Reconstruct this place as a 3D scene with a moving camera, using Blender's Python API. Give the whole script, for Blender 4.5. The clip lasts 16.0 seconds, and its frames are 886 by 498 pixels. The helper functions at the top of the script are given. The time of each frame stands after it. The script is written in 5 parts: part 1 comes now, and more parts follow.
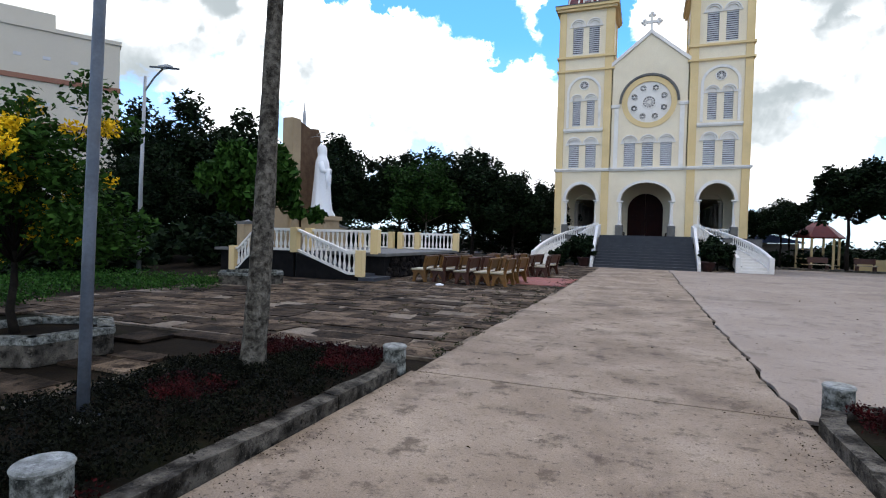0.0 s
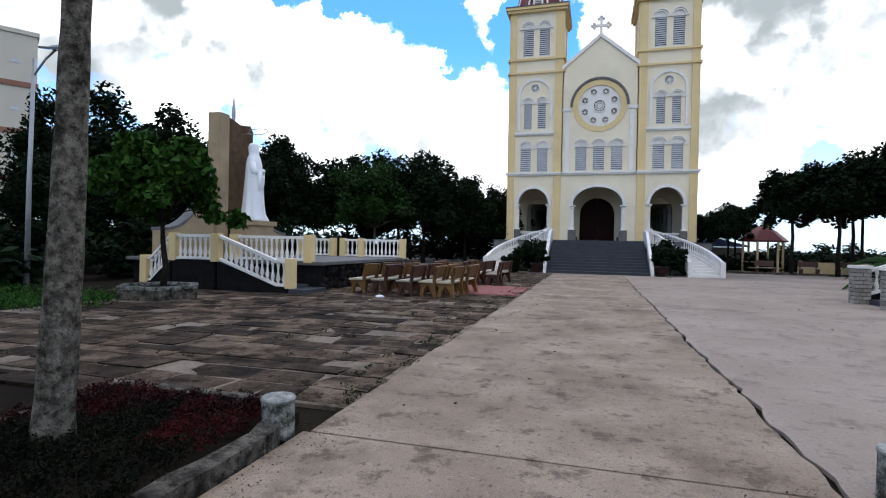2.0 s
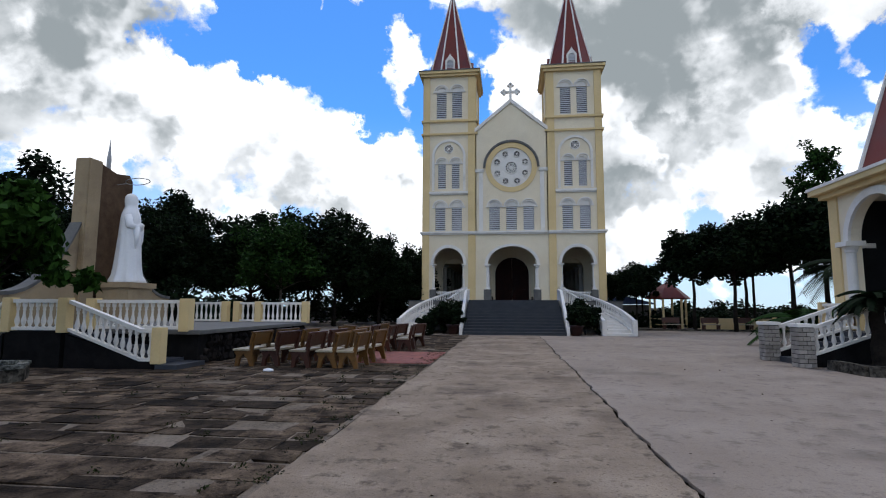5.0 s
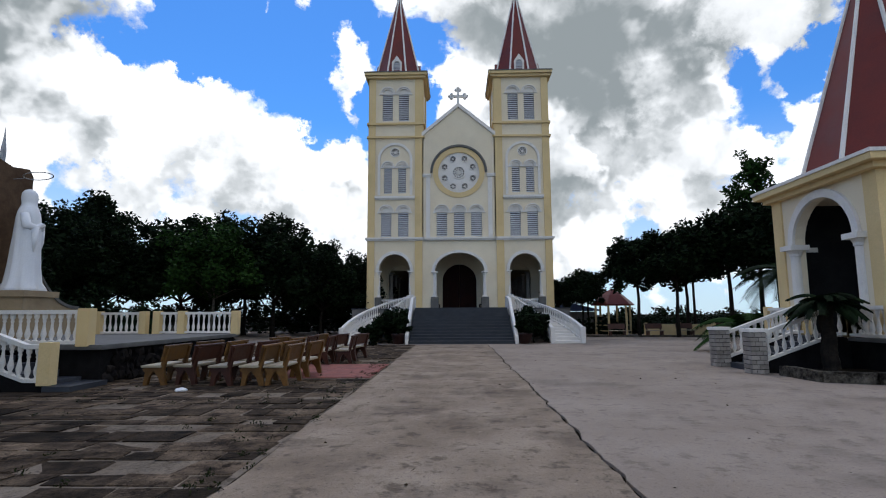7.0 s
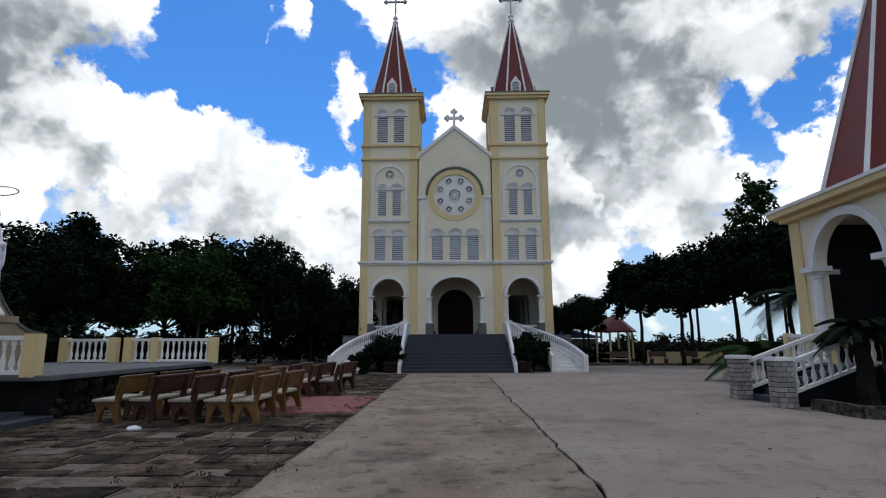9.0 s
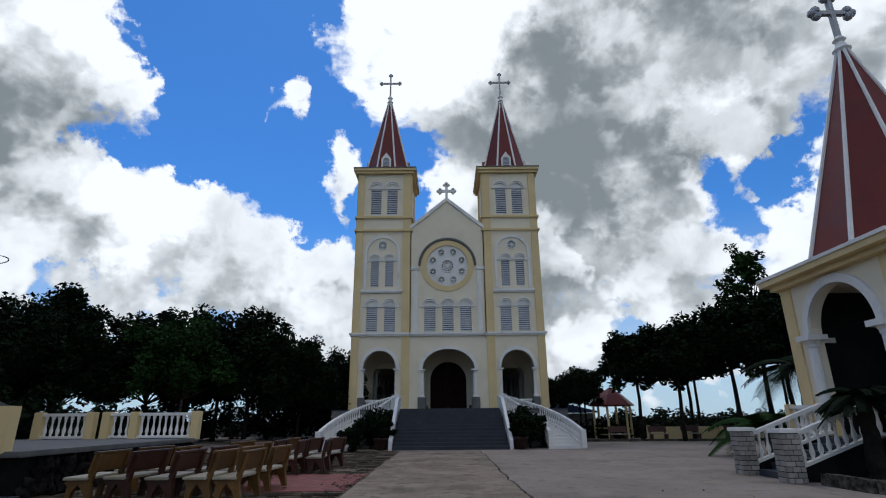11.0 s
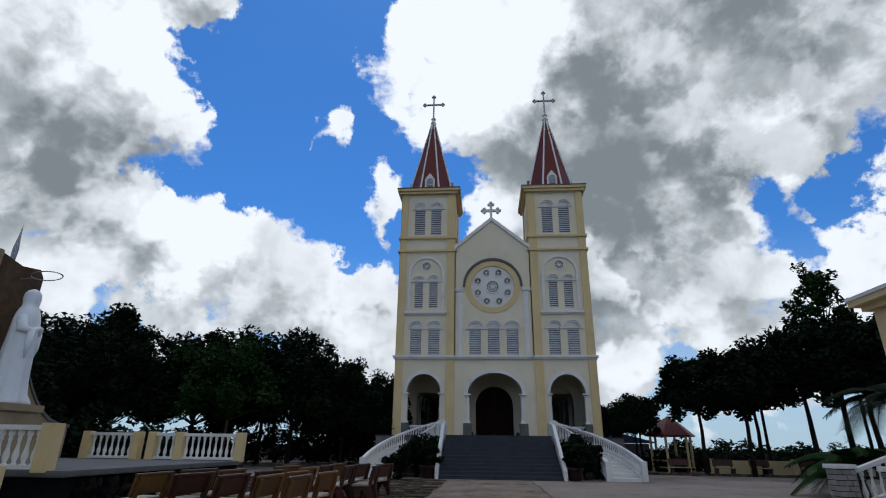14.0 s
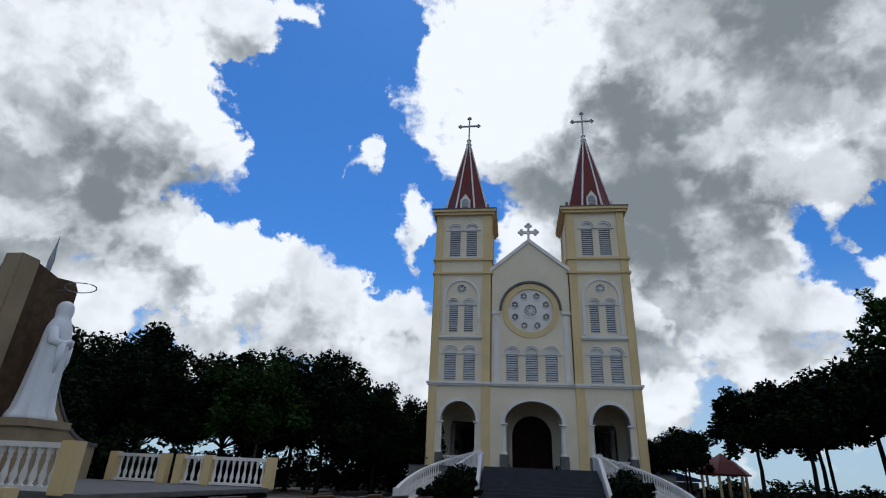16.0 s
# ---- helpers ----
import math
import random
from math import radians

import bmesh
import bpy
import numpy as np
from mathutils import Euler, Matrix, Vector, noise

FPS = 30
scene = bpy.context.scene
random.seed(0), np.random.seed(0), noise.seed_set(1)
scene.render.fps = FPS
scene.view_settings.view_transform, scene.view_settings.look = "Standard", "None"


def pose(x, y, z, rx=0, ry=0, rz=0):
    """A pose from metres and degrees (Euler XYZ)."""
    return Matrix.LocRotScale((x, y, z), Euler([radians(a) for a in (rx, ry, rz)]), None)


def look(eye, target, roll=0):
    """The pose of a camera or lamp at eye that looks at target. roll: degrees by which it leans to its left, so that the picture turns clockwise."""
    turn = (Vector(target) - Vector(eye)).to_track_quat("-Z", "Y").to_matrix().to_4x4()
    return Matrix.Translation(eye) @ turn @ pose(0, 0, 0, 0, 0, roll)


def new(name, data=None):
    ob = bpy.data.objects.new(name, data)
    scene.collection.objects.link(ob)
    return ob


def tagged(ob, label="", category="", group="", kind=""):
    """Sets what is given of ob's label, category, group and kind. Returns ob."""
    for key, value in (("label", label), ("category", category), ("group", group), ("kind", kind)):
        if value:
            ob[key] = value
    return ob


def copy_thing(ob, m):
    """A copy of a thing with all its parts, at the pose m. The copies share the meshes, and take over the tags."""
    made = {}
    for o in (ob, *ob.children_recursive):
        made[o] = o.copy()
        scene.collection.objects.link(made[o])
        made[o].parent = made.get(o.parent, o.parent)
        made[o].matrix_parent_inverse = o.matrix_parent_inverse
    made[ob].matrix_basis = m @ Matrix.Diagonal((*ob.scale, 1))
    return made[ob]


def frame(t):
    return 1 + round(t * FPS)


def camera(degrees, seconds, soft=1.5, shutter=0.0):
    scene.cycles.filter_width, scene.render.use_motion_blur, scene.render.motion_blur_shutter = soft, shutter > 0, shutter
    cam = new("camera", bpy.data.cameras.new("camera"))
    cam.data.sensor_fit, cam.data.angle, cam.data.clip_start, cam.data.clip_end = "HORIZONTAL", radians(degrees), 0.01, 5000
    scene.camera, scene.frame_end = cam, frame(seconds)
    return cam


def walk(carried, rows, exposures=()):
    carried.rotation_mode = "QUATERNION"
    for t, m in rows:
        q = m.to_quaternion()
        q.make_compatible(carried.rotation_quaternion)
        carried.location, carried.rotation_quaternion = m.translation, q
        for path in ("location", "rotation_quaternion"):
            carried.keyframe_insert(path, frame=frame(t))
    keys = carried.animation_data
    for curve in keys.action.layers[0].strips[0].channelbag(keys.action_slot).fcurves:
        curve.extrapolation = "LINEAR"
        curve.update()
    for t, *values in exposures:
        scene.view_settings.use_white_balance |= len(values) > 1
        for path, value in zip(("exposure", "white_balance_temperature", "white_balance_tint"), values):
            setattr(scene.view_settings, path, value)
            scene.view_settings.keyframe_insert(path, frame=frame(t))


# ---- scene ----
cam = camera(80.5, 16.0, soft=1.1)
# seconds, place, then pitch, roll and yaw
ROWS = [
    (0.0, 0.004, -0.428, 1.608, -1.25, -1.57, 21.03),
    (0.5, -0.107, 0.043, 1.607, -1.22, -1.31, 19.91),
    (1.0, -0.166, 0.465, 1.607, -1.1, -1.18, 18.13),
    (1.5, -0.152, 0.912, 1.608, -0.74, -1.06, 16.45),
    (2.0, -0.21, 1.335, 1.612, -0.46, -1.13, 16.08),
    (2.5, -0.232, 1.661, 1.618, -0.07, -1.16, 16.18),
    (3.0, -0.207, 1.967, 1.626, 0.63, -0.67, 16.32),
    (3.5, -0.299, 2.22, 1.634, 1.71, -0.16, 15.72),
    (4.0, -0.333, 2.427, 1.642, 2.98, -0.01, 13.78),
    (4.5, -0.254, 2.721, 1.649, 4.85, -0.14, 10.55),
    (5.0, -0.235, 2.981, 1.654, 6.28, -0.26, 7.21),
    (7.5, -0.254, 4.582, 1.631, 7.45, 0.52, 1.19),
    (8.0, -0.212, 4.962, 1.629, 8.03, 0.61, 0.96),
    (8.5, -0.245, 5.297, 1.627, 9.01, 0.37, 0.88),
    (9.0, -0.217, 5.542, 1.622, 10.11, 0.26, 1.1),
    (11.5, -0.298, 5.62, 1.497, 18.9, 0.31, -0.12),
    (12.0, -0.377, 5.67, 1.495, 19.05, -0.3, -0.13),
    (12.5, -0.361, 5.79, 1.498, 19.66, -0.31, 1.39),
    (13.0, -0.393, 5.962, 1.502, 19.53, -1.04, 2.74),
    (13.5, -0.513, 6.205, 1.507, 20.22, -0.49, 3.31),
    (14.0, -0.629, 6.477, 1.513, 20.62, -0.74, 4.51),
    (14.5, -0.752, 6.821, 1.517, 21.69, -2.21, 5.73),
    (15.0, -0.953, 7.074, 1.521, 24.12, -2.73, 5.7),
    (15.5, -1.1, 7.251, 1.524, 25.06, -3.26, 6.43),
    (16.0, -1.207, 7.568, 1.525, 23.48, -2.39, 7.33),
]
EXPOSURES = [(0.0, 0.63, 6500, 10), (2.0, 0.5, 6400, 10), (3.5, 0.1, 6400, 10), (5.0, -0.1, 6400, 10), (8.0, -0.27, 6400, 9), (11.5, -0.66, 6150, 8), (16.0, -0.72, 6150, 8)]
walk(cam, [(t, pose(x, y, z, 90 + pitch, roll, yaw)) for t, x, y, z, pitch, roll, yaw in ROWS], EXPOSURES)

# ---- light ----
SUN_EL, SUN_AZ = 62.0, -14.0  # degrees; azimuth from +y towards +x


def direction(az, el):
    a, e = radians(az), radians(el)
    return Vector((math.sin(a) * math.cos(e), math.cos(a) * math.cos(e), math.sin(e)))


def make_world():
    """Blue sky with broken cumulus."""
    world = bpy.data.worlds.new("sky")
    scene.world = world
    world.use_nodes = True
    nt = world.node_tree
    nt.nodes.clear()
    N, L = nt.nodes.new, nt.links.new

    def math_node(op, a, b=None, c=None, clamp=False):
        n = N("ShaderNodeMath")
        n.operation, n.use_clamp = op, clamp
        for i, v in enumerate((a, b, c)):
            if v is None:
                continue
            if isinstance(v, (int, float)):
                n.inputs[i].default_value = v
            else:
                L(v, n.inputs[i])
        return n.outputs[0]

    def noise_node(vec, scale, detail=8.0, rough=0.55, distort=0.0):
        n = N("ShaderNodeTexNoise")
        n.inputs["Scale"].default_value, n.inputs["Detail"].default_value = scale, detail
        n.inputs["Roughness"].default_value, n.inputs["Distortion"].default_value = rough, distort
        L(vec, n.inputs["Vector"])
        return n.outputs["Fac"]

    def ramp(v, a, b):
        n = N("ShaderNodeMapRange")
        n.interpolation_type = "SMOOTHSTEP"
        n.inputs["From Min"].default_value, n.inputs["From Max"].default_value = a, b
        L(v, n.inputs["Value"])
        return n.outputs[0]

    def mix(f, a, b):
        n = N("ShaderNodeMix")
        n.data_type = "RGBA"
        L(f, n.inputs["Factor"])
        for v, i in ((a, 6), (b, 7)):
            if isinstance(v, tuple):
                n.inputs[i].default_value = (*v, 1)
            else:
                L(v, n.inputs[i])
        return n.outputs[2]

    co = N("ShaderNodeTexCoord").outputs["Generated"]
    sky = N("ShaderNodeTexSky")
    sky.sky_type, sky.sun_disc = "NISHITA", False
    sky.sun_elevation, sky.sun_rotation = radians(SUN_EL), radians(SUN_AZ)
    sky.air_density, sky.dust_density, sky.ozone_density = 1.2, 0.2, 4.0
    sk = N("ShaderNodeMix")
    sk.data_type, sk.blend_type = "RGBA", "MULTIPLY"
    sk.inputs["Factor"].default_value = 1.0
    L(sky.outputs[0], sk.inputs[6])
    sk.inputs[7].default_value = (0.05, 0.105, 0.17, 1)
    blue = sk.outputs[2]

    def vec(op, a, b=None, c=None):
        n = N("ShaderNodeVectorMath")
        n.operation = op
        for i, v in enumerate((a, b, c)):
            if v is None:
                continue
            if isinstance(v, tuple):
                n.inputs[i].default_value = v
            else:
                L(v, n.inputs[i])
        return n

    def total(items):
        out = None
        for v in items:
            out = v if out is None else math_node("ADD", out, v)
        return out

    def field(shift, detail):
        """Cloud density along the view direction raised by shift, and the ragged direction itself."""
        up = vec("NORMALIZE", vec("ADD", co, (0.0, 0.0, shift)).outputs[0]).outputs[0]
        warp = N("ShaderNodeTexNoise")
        warp.inputs["Scale"].default_value, warp.inputs["Detail"].default_value, warp.inputs["Roughness"].default_value = 6.0, detail, 0.62
        L(up, warp.inputs["Vector"])
        wd = vec("NORMALIZE", vec("MULTIPLY_ADD", warp.outputs["Color"], (0.26, 0.26, 0.26), vec("SUBTRACT", up, (0.13, 0.13, 0.13)).outputs[0]).outputs[0]).outputs[0]

        def blobs(rows):
            out = []
            for az, el, size, weight in rows:
                dot = vec("DOT_PRODUCT", wd, tuple(direction(az, el))).outputs["Value"]
                out.append(math_node("MULTIPLY", ramp(dot, math.cos(radians(size)), math.cos(radians(size * 0.3))), weight))
            return total(out)
        m = N("ShaderNodeMapping")
        m.inputs["Scale"].default_value = (1.0, 1.0, 1.6)
        L(up, m.inputs["Vector"])
        fbm = noise_node(m.outputs[0], 4.2, detail, 0.6, 0.3)
        puff = N("ShaderNodeTexVoronoi")
        puff.feature = "SMOOTH_F1"
        puff.inputs["Scale"].default_value, puff.inputs["Smoothness"].default_value = 13.0, 0.6
        puff.inputs["Detail"].default_value = 2.0
        L(wd, puff.inputs["Vector"])
        base = math_node("ADD", fbm, math_node("MULTIPLY_ADD", puff.outputs["Distance"], -0.28, 0.11))
        return math_node("SUBTRACT", math_node("ADD", base, blobs(CLOUDS)), blobs(GAPS)), blobs

    dens, blobs = field(0.0, 9.0)
    above, _ = field(0.07, 4.0)
    cover = ramp(dens, 0.50, 0.66)
    soft = noise_node(co, 5.0, 5.0, 0.5, 0.2)
    fluff = noise_node(co, 11.0, 6.0, 0.55, 0.4)
    base_grey = math_node("MULTIPLY", ramp(above, 0.60, 1.10), ramp(soft, 0.36, 0.64))
    relief = math_node("MULTIPLY", ramp(math_node("SUBTRACT", above, dens), -0.12, 0.22), 0.42)
    billow = math_node("MULTIPLY", ramp(fluff, 0.38, 0.66), math_node("MULTIPLY_ADD", ramp(dens, 0.6, 1.0), 0.22, 0.12))
    shade = math_node("MULTIPLY", blobs(DARK), math_node("MULTIPLY_ADD", soft, 1.1, 0.15))
    grey = math_node("ADD", math_node("ADD", math_node("MULTIPLY_ADD", base_grey, 0.5, relief), billow), shade)
    grey = math_node("MULTIPLY", ramp(grey, -0.08, 1.2), 0.95)
    grey = math_node("SUBTRACT", grey, blobs(GLOW), clamp=True)
    white = mix(grey, (1.55, 1.57, 1.61), (0.29, 0.335, 0.355))
    haze = N("ShaderNodeSeparateXYZ")
    L(co, haze.inputs[0])
    low = ramp(haze.outputs[2], 0.36, 0.04)
    col = mix(cover, mix(math_node("MULTIPLY", low, 0.7), blue, (0.85, 1.0, 1.15)), white)
    bg = N("ShaderNodeBackground")
    bg.inputs["Strength"].default_value = 1.0
    L(col, bg.inputs["Color"])
    L(bg.outputs[0], N("ShaderNodeOutputWorld").inputs["Surface"])


# azimuth, elevation, radius (degrees), weight
CLOUDS = [(-45, 36, 15, 0.50), (-52, 27, 10, 0.4), (-40, 17, 12, 0.42), (-26, 15, 12, 0.46), (-13, 12, 10, 0.40), (-3, 43, 14, 0.46), (-21, 31, 6, 0.34), (-30, 43, 5, 0.34), (22, 40, 22, 0.55),
          (8, 24, 14, 0.50), (30, 28, 9, 0.42), (20, 18, 10, 0.40), (8, 11, 11, 0.42), (27, 10, 9, 0.34), (40, 17, 10, 0.36), (-12, 25, 6, 0.32), (-60, 20, 14, 0.4), (62, 30, 25, 0.30), (150, 45, 60, 0.25), (-120, 40, 40, 0.2)]
GAPS = [(-28, 36, 9, 0.50), (-27, 27, 6, 0.40), (-17, 27, 5, 0.34), (-14, 21, 4, 0.30), (-20, 46, 7, 0.34), (-37, 25, 3, 0.2), (29, 24, 3.5, 0.30), (36, 22, 4, 0.30), (-36, 12, 4, 0.26), (-22, 9, 4, 0.26), (-6, 22, 4, 0.26), (15, 20, 3, 0.28), (14, 12, 3, 0.22), (-52, 9, 4, 0.3)]
DARK = [(25, 37, 17, 0.62), (36, 46, 14, 0.42), (13, 26, 7, 0.5), (-45, 25, 10, 0.5), (-24, 16, 8, 0.42), (-10, 14, 6, 0.3), (9, 15, 7, 0.3), (24, 15, 6, 0.3), (-58, 15, 10, 0.4), (20, 22, 6, 0.3)]
GLOW = [(-3, 42, 12, 0.8), (-40, 34, 7, 0.5), (31, 27, 5, 0.6), (-32, 20, 6, 0.3)]
make_world()
sun = new("sun", bpy.data.lights.new("sun", "SUN"))
sun.data.energy, sun.data.angle, sun.data.color = 0.8, radians(9), (1.0, 0.96, 0.9)
sun.matrix_world = look(direction(SUN_AZ, SUN_EL) * 100, (0, 0, 0))


# ---- materials ----
def material(name, a, b, rough=0.75, scale=6.0, fine=60.0, bump=0.3, stain=None, stain_scale=0.7, stain_amount=0.45, island=0.0, per_object=0.0, metal=0.0, sheen=0.3, speck=0.0):
    """A paint or stone: colours a and b at two scales, stains of a third, fine relief."""
    m = bpy.data.materials.new(name)
    m.use_nodes = True
    nt = m.node_tree
    N, L = nt.nodes.new, nt.links.new
    bsdf = nt.nodes["Principled BSDF"]
    pos = N("ShaderNodeNewGeometry")

    def noise_node(sc, detail=5.0, rough_=0.6):
        n = N("ShaderNodeTexNoise")
        n.inputs["Scale"].default_value, n.inputs["Detail"].default_value, n.inputs["Roughness"].default_value = sc, detail, rough_
        L(pos.outputs["Position"], n.inputs["Vector"])
        return n.outputs["Fac"]

    def ramp(v, lo, hi, out0=0.0, out1=1.0):
        n = N("ShaderNodeMapRange")
        n.inputs["From Min"].default_value, n.inputs["From Max"].default_value = lo, hi
        n.inputs["To Min"].default_value, n.inputs["To Max"].default_value = out0, out1
        L(v, n.inputs["Value"])
        return n.outputs[0]

    def mix(f, x, y, kind="MIX"):
        n = N("ShaderNodeMix")
        n.data_type, n.blend_type = "RGBA", kind
        if isinstance(f, float):
            n.inputs["Factor"].default_value = f
        else:
            L(f, n.inputs["Factor"])
        for v, i in ((x, 6), (y, 7)):
            if isinstance(v, tuple):
                n.inputs[i].default_value = (*v, 1)
            else:
                L(v, n.inputs[i])
        return n.outputs[2]

    big, small = noise_node(scale), noise_node(fine, 3.0)
    col = mix(ramp(big, 0.35, 0.65), a, b)
    col = mix(ramp(small, 0.3, 0.7, 0.0, 0.35), col, tuple(0.55 * v for v in a))
    if speck:
        col = mix(ramp(noise_node(2.6, 9.0, 0.72), 0.54, 0.62, 0.0, speck), col, tuple(0.42 * v for v in a))
        col = mix(ramp(noise_node(17.0, 4.0, 0.7), 0.57, 0.66, 0.0, speck), col, tuple(0.35 * v for v in a))
        col = mix(ramp(noise_node(11.0, 6.0, 0.7), 0.60, 0.72, 0.0, speck * 0.6), col, tuple(1.5 * v for v in b))
        col = mix(ramp(noise_node(75.0, 3.0, 0.75), 0.55, 0.68, 0.0, speck), col, tuple(0.3 * v for v in a))
        col = mix(ramp(noise_node(48.0, 3.0, 0.75), 0.60, 0.72, 0.0, speck * 0.6), col, tuple(1.35 * v for v in b))
    if stain:
        col = mix(ramp(noise_node(stain_scale, 8.0, 0.68), 0.52, 0.68, 0.0, stain_amount), col, stain)
    if island or per_object:
        src = pos.outputs["Random Per Island"] if island else N("ShaderNodeObjectInfo").outputs["Random"]
        hsv = N("ShaderNodeHueSaturation")
        k = island or per_object
        L(ramp(src, 0.0, 1.0, 1 - k, 1 + k), hsv.inputs["Value"])
        L(col, hsv.inputs["Color"])
        col = hsv.outputs[0]
    L(col, bsdf.inputs["Base Color"])
    L(ramp(big, 0.3, 0.7, max(0.05, rough - 0.12), min(1.0, rough + 0.1)), bsdf.inputs["Roughness"])
    bsdf.inputs["Metallic"].default_value = metal
    bsdf.inputs["Specular IOR Level"].default_value = sheen
    if bump:
        bn = N("ShaderNodeBump")
        bn.inputs["Strength"].default_value, bn.inputs["Distance"].default_value = bump, 0.01
        L(small, bn.inputs["Height"])
        L(bn.outputs[0], bsdf.inputs["Normal"])
    return m


def leaf_material(name, a, b, island=0.45):
    m = material(name, a, b, 0.8, 3.0, 30.0, 0.0, island=island, sheen=0.06)
    bsdf = m.node_tree.nodes["Principled BSDF"]
    bsdf.inputs["Transmission Weight"].default_value = 0.0
    return m


CREAM = material("cream_plaster", (0.78, 0.67, 0.48), (0.84, 0.74, 0.55), 0.85, 0.5, 40, 0.15, (0.54, 0.48, 0.37), 0.35, 0.3)
YELLOW = material("yellow_plaster", (0.70, 0.52, 0.25), (0.76, 0.58, 0.30), 0.85, 0.6, 40, 0.15, (0.46, 0.36, 0.19), 0.4, 0.3)
WHITE = material("white_paint", (0.77, 0.73, 0.66), (0.83, 0.79, 0.73), 0.75, 1.2, 40, 0.15, (0.42, 0.40, 0.36), 0.9, 0.4, sheen=0.2)
SHUTTER = material("grey_louvre", (0.50, 0.50, 0.52), (0.60, 0.60, 0.61), 0.7, 2, 40, 0.1)
# near-black colour that stands in for the shade of unlit interiors
INNER_SHADE = material("dark_inner_panel", (0.012, 0.012, 0.013), (0.02, 0.02, 0.02), 0.8, 2, 30, 0.0, sheen=0.05)
ROOF_RED = material("red_roof_tile", (0.13, 0.018, 0.012), (0.17, 0.026, 0.018), 0.6, 1.2, 25, 0.4, (0.06, 0.012, 0.010), 0.8, 0.4)
DOOR_RED = material("dark_red_wood", (0.016, 0.005, 0.004), (0.028, 0.008, 0.006), 0.5, 2, 40, 0.2, sheen=0.05)
GRANITE = material("grey_granite", (0.034, 0.038, 0.046), (0.052, 0.056, 0.064), 0.5, 2, 80, 0.1, (0.08, 0.08, 0.08), 0.8, 0.3)
RUBBLE = material("dark_rubble_stone", (0.010, 0.009, 0.009), (0.030, 0.025, 0.022), 0.85, 3, 30, 0.5, per_object=0.6, sheen=0.05)
# mortar darkened to near black, with the shade of stage and kiosk sides
MORTAR_SHADED = material("rubble_mortar", (0.008, 0.008, 0.008), (0.016, 0.015, 0.015), 0.98, 3, 30, 0.5, sheen=0.03)
CONCRETE = material("weathered_concrete", (0.215, 0.158, 0.110), (0.375, 0.295, 0.22), 0.9, 0.7, 55, 0.9, (0.075, 0.052, 0.038), 0.5, 0.8, sheen=0.12, speck=0.75)
CONCRETE_B = material("smooth_concrete", (0.27, 0.212, 0.165), (0.36, 0.295, 0.24), 0.85, 0.4, 55, 0.7, (0.12, 0.095, 0.075), 0.33, 0.65, sheen=0.12, speck=0.5)
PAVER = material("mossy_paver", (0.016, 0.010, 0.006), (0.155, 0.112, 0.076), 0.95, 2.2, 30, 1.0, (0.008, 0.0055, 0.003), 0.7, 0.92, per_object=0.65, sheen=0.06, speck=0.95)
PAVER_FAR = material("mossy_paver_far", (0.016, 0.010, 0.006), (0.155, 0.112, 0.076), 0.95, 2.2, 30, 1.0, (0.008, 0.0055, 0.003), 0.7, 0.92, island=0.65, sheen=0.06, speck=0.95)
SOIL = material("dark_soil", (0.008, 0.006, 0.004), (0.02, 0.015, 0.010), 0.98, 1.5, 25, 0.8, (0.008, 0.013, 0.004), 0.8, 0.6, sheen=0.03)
RED_MAT = material("red_brick_floor", (0.22, 0.07, 0.055), (0.28, 0.10, 0.08), 0.8, 2, 30, 0.3, per_object=0.2)
KERB = material("blackened_kerb", (0.016, 0.014, 0.011), (0.17, 0.15, 0.12), 0.95, 5.0, 40, 0.9, (0.006, 0.005, 0.004), 2.4, 0.95, sheen=0.05, speck=0.8)
BOLLARD = material("lichen_concrete", (0.03, 0.032, 0.026), (0.36, 0.36, 0.32), 0.95, 13, 60, 0.9, (0.012, 0.013, 0.009), 6.0, 0.95, sheen=0.05, speck=0.8)
BOLLARD_TOP = material("worn_white_cap", (0.20, 0.20, 0.175), (0.40, 0.40, 0.37), 0.9, 11, 60, 0.7, (0.07, 0.07, 0.06), 6.0, 0.85, sheen=0.08, speck=0.6)
BARK = material("mottled_bark", (0.028, 0.023, 0.017), (0.20, 0.18, 0.145), 0.95, 13, 60, 1.0, (0.012, 0.010, 0.007), 5.0, 0.9, sheen=0.05, speck=0.8)
BARK_DARK = material("dark_bark", (0.012, 0.010, 0.008), (0.028, 0.023, 0.018), 0.95, 5, 30, 0.8, sheen=0.06)
# leaf colour pushed towards black, so the crowns' backlit shade is in it
LEAF_SHADED = leaf_material("dark_leaf", (0.005, 0.010, 0.004), (0.011, 0.022, 0.007))
LEAF_MID = leaf_material("mid_green_leaf", (0.011, 0.030, 0.006), (0.026, 0.060, 0.011))
LEAF_BRIGHT = leaf_material("bright_green_leaf", (0.014, 0.040, 0.006), (0.035, 0.08, 0.012))
FLOWER = leaf_material("yellow_flower", (0.75, 0.45, 0.01), (0.85, 0.58, 0.02), 0.2)
GRASS = leaf_material("grass_blade", (0.015, 0.05, 0.007), (0.035, 0.09, 0.014))
COVER_RED = leaf_material("dark_red_foliage", (0.010, 0.003, 0.003), (0.045, 0.006, 0.006))
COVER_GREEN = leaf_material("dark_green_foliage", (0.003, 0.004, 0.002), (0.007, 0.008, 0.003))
POLE = material("weathered_blue_grey_steel", (0.09, 0.105, 0.13), (0.14, 0.155, 0.18), 0.5, 3, 40, 0.2, (0.05, 0.045, 0.04), 2.0, 0.5, metal=0.2)
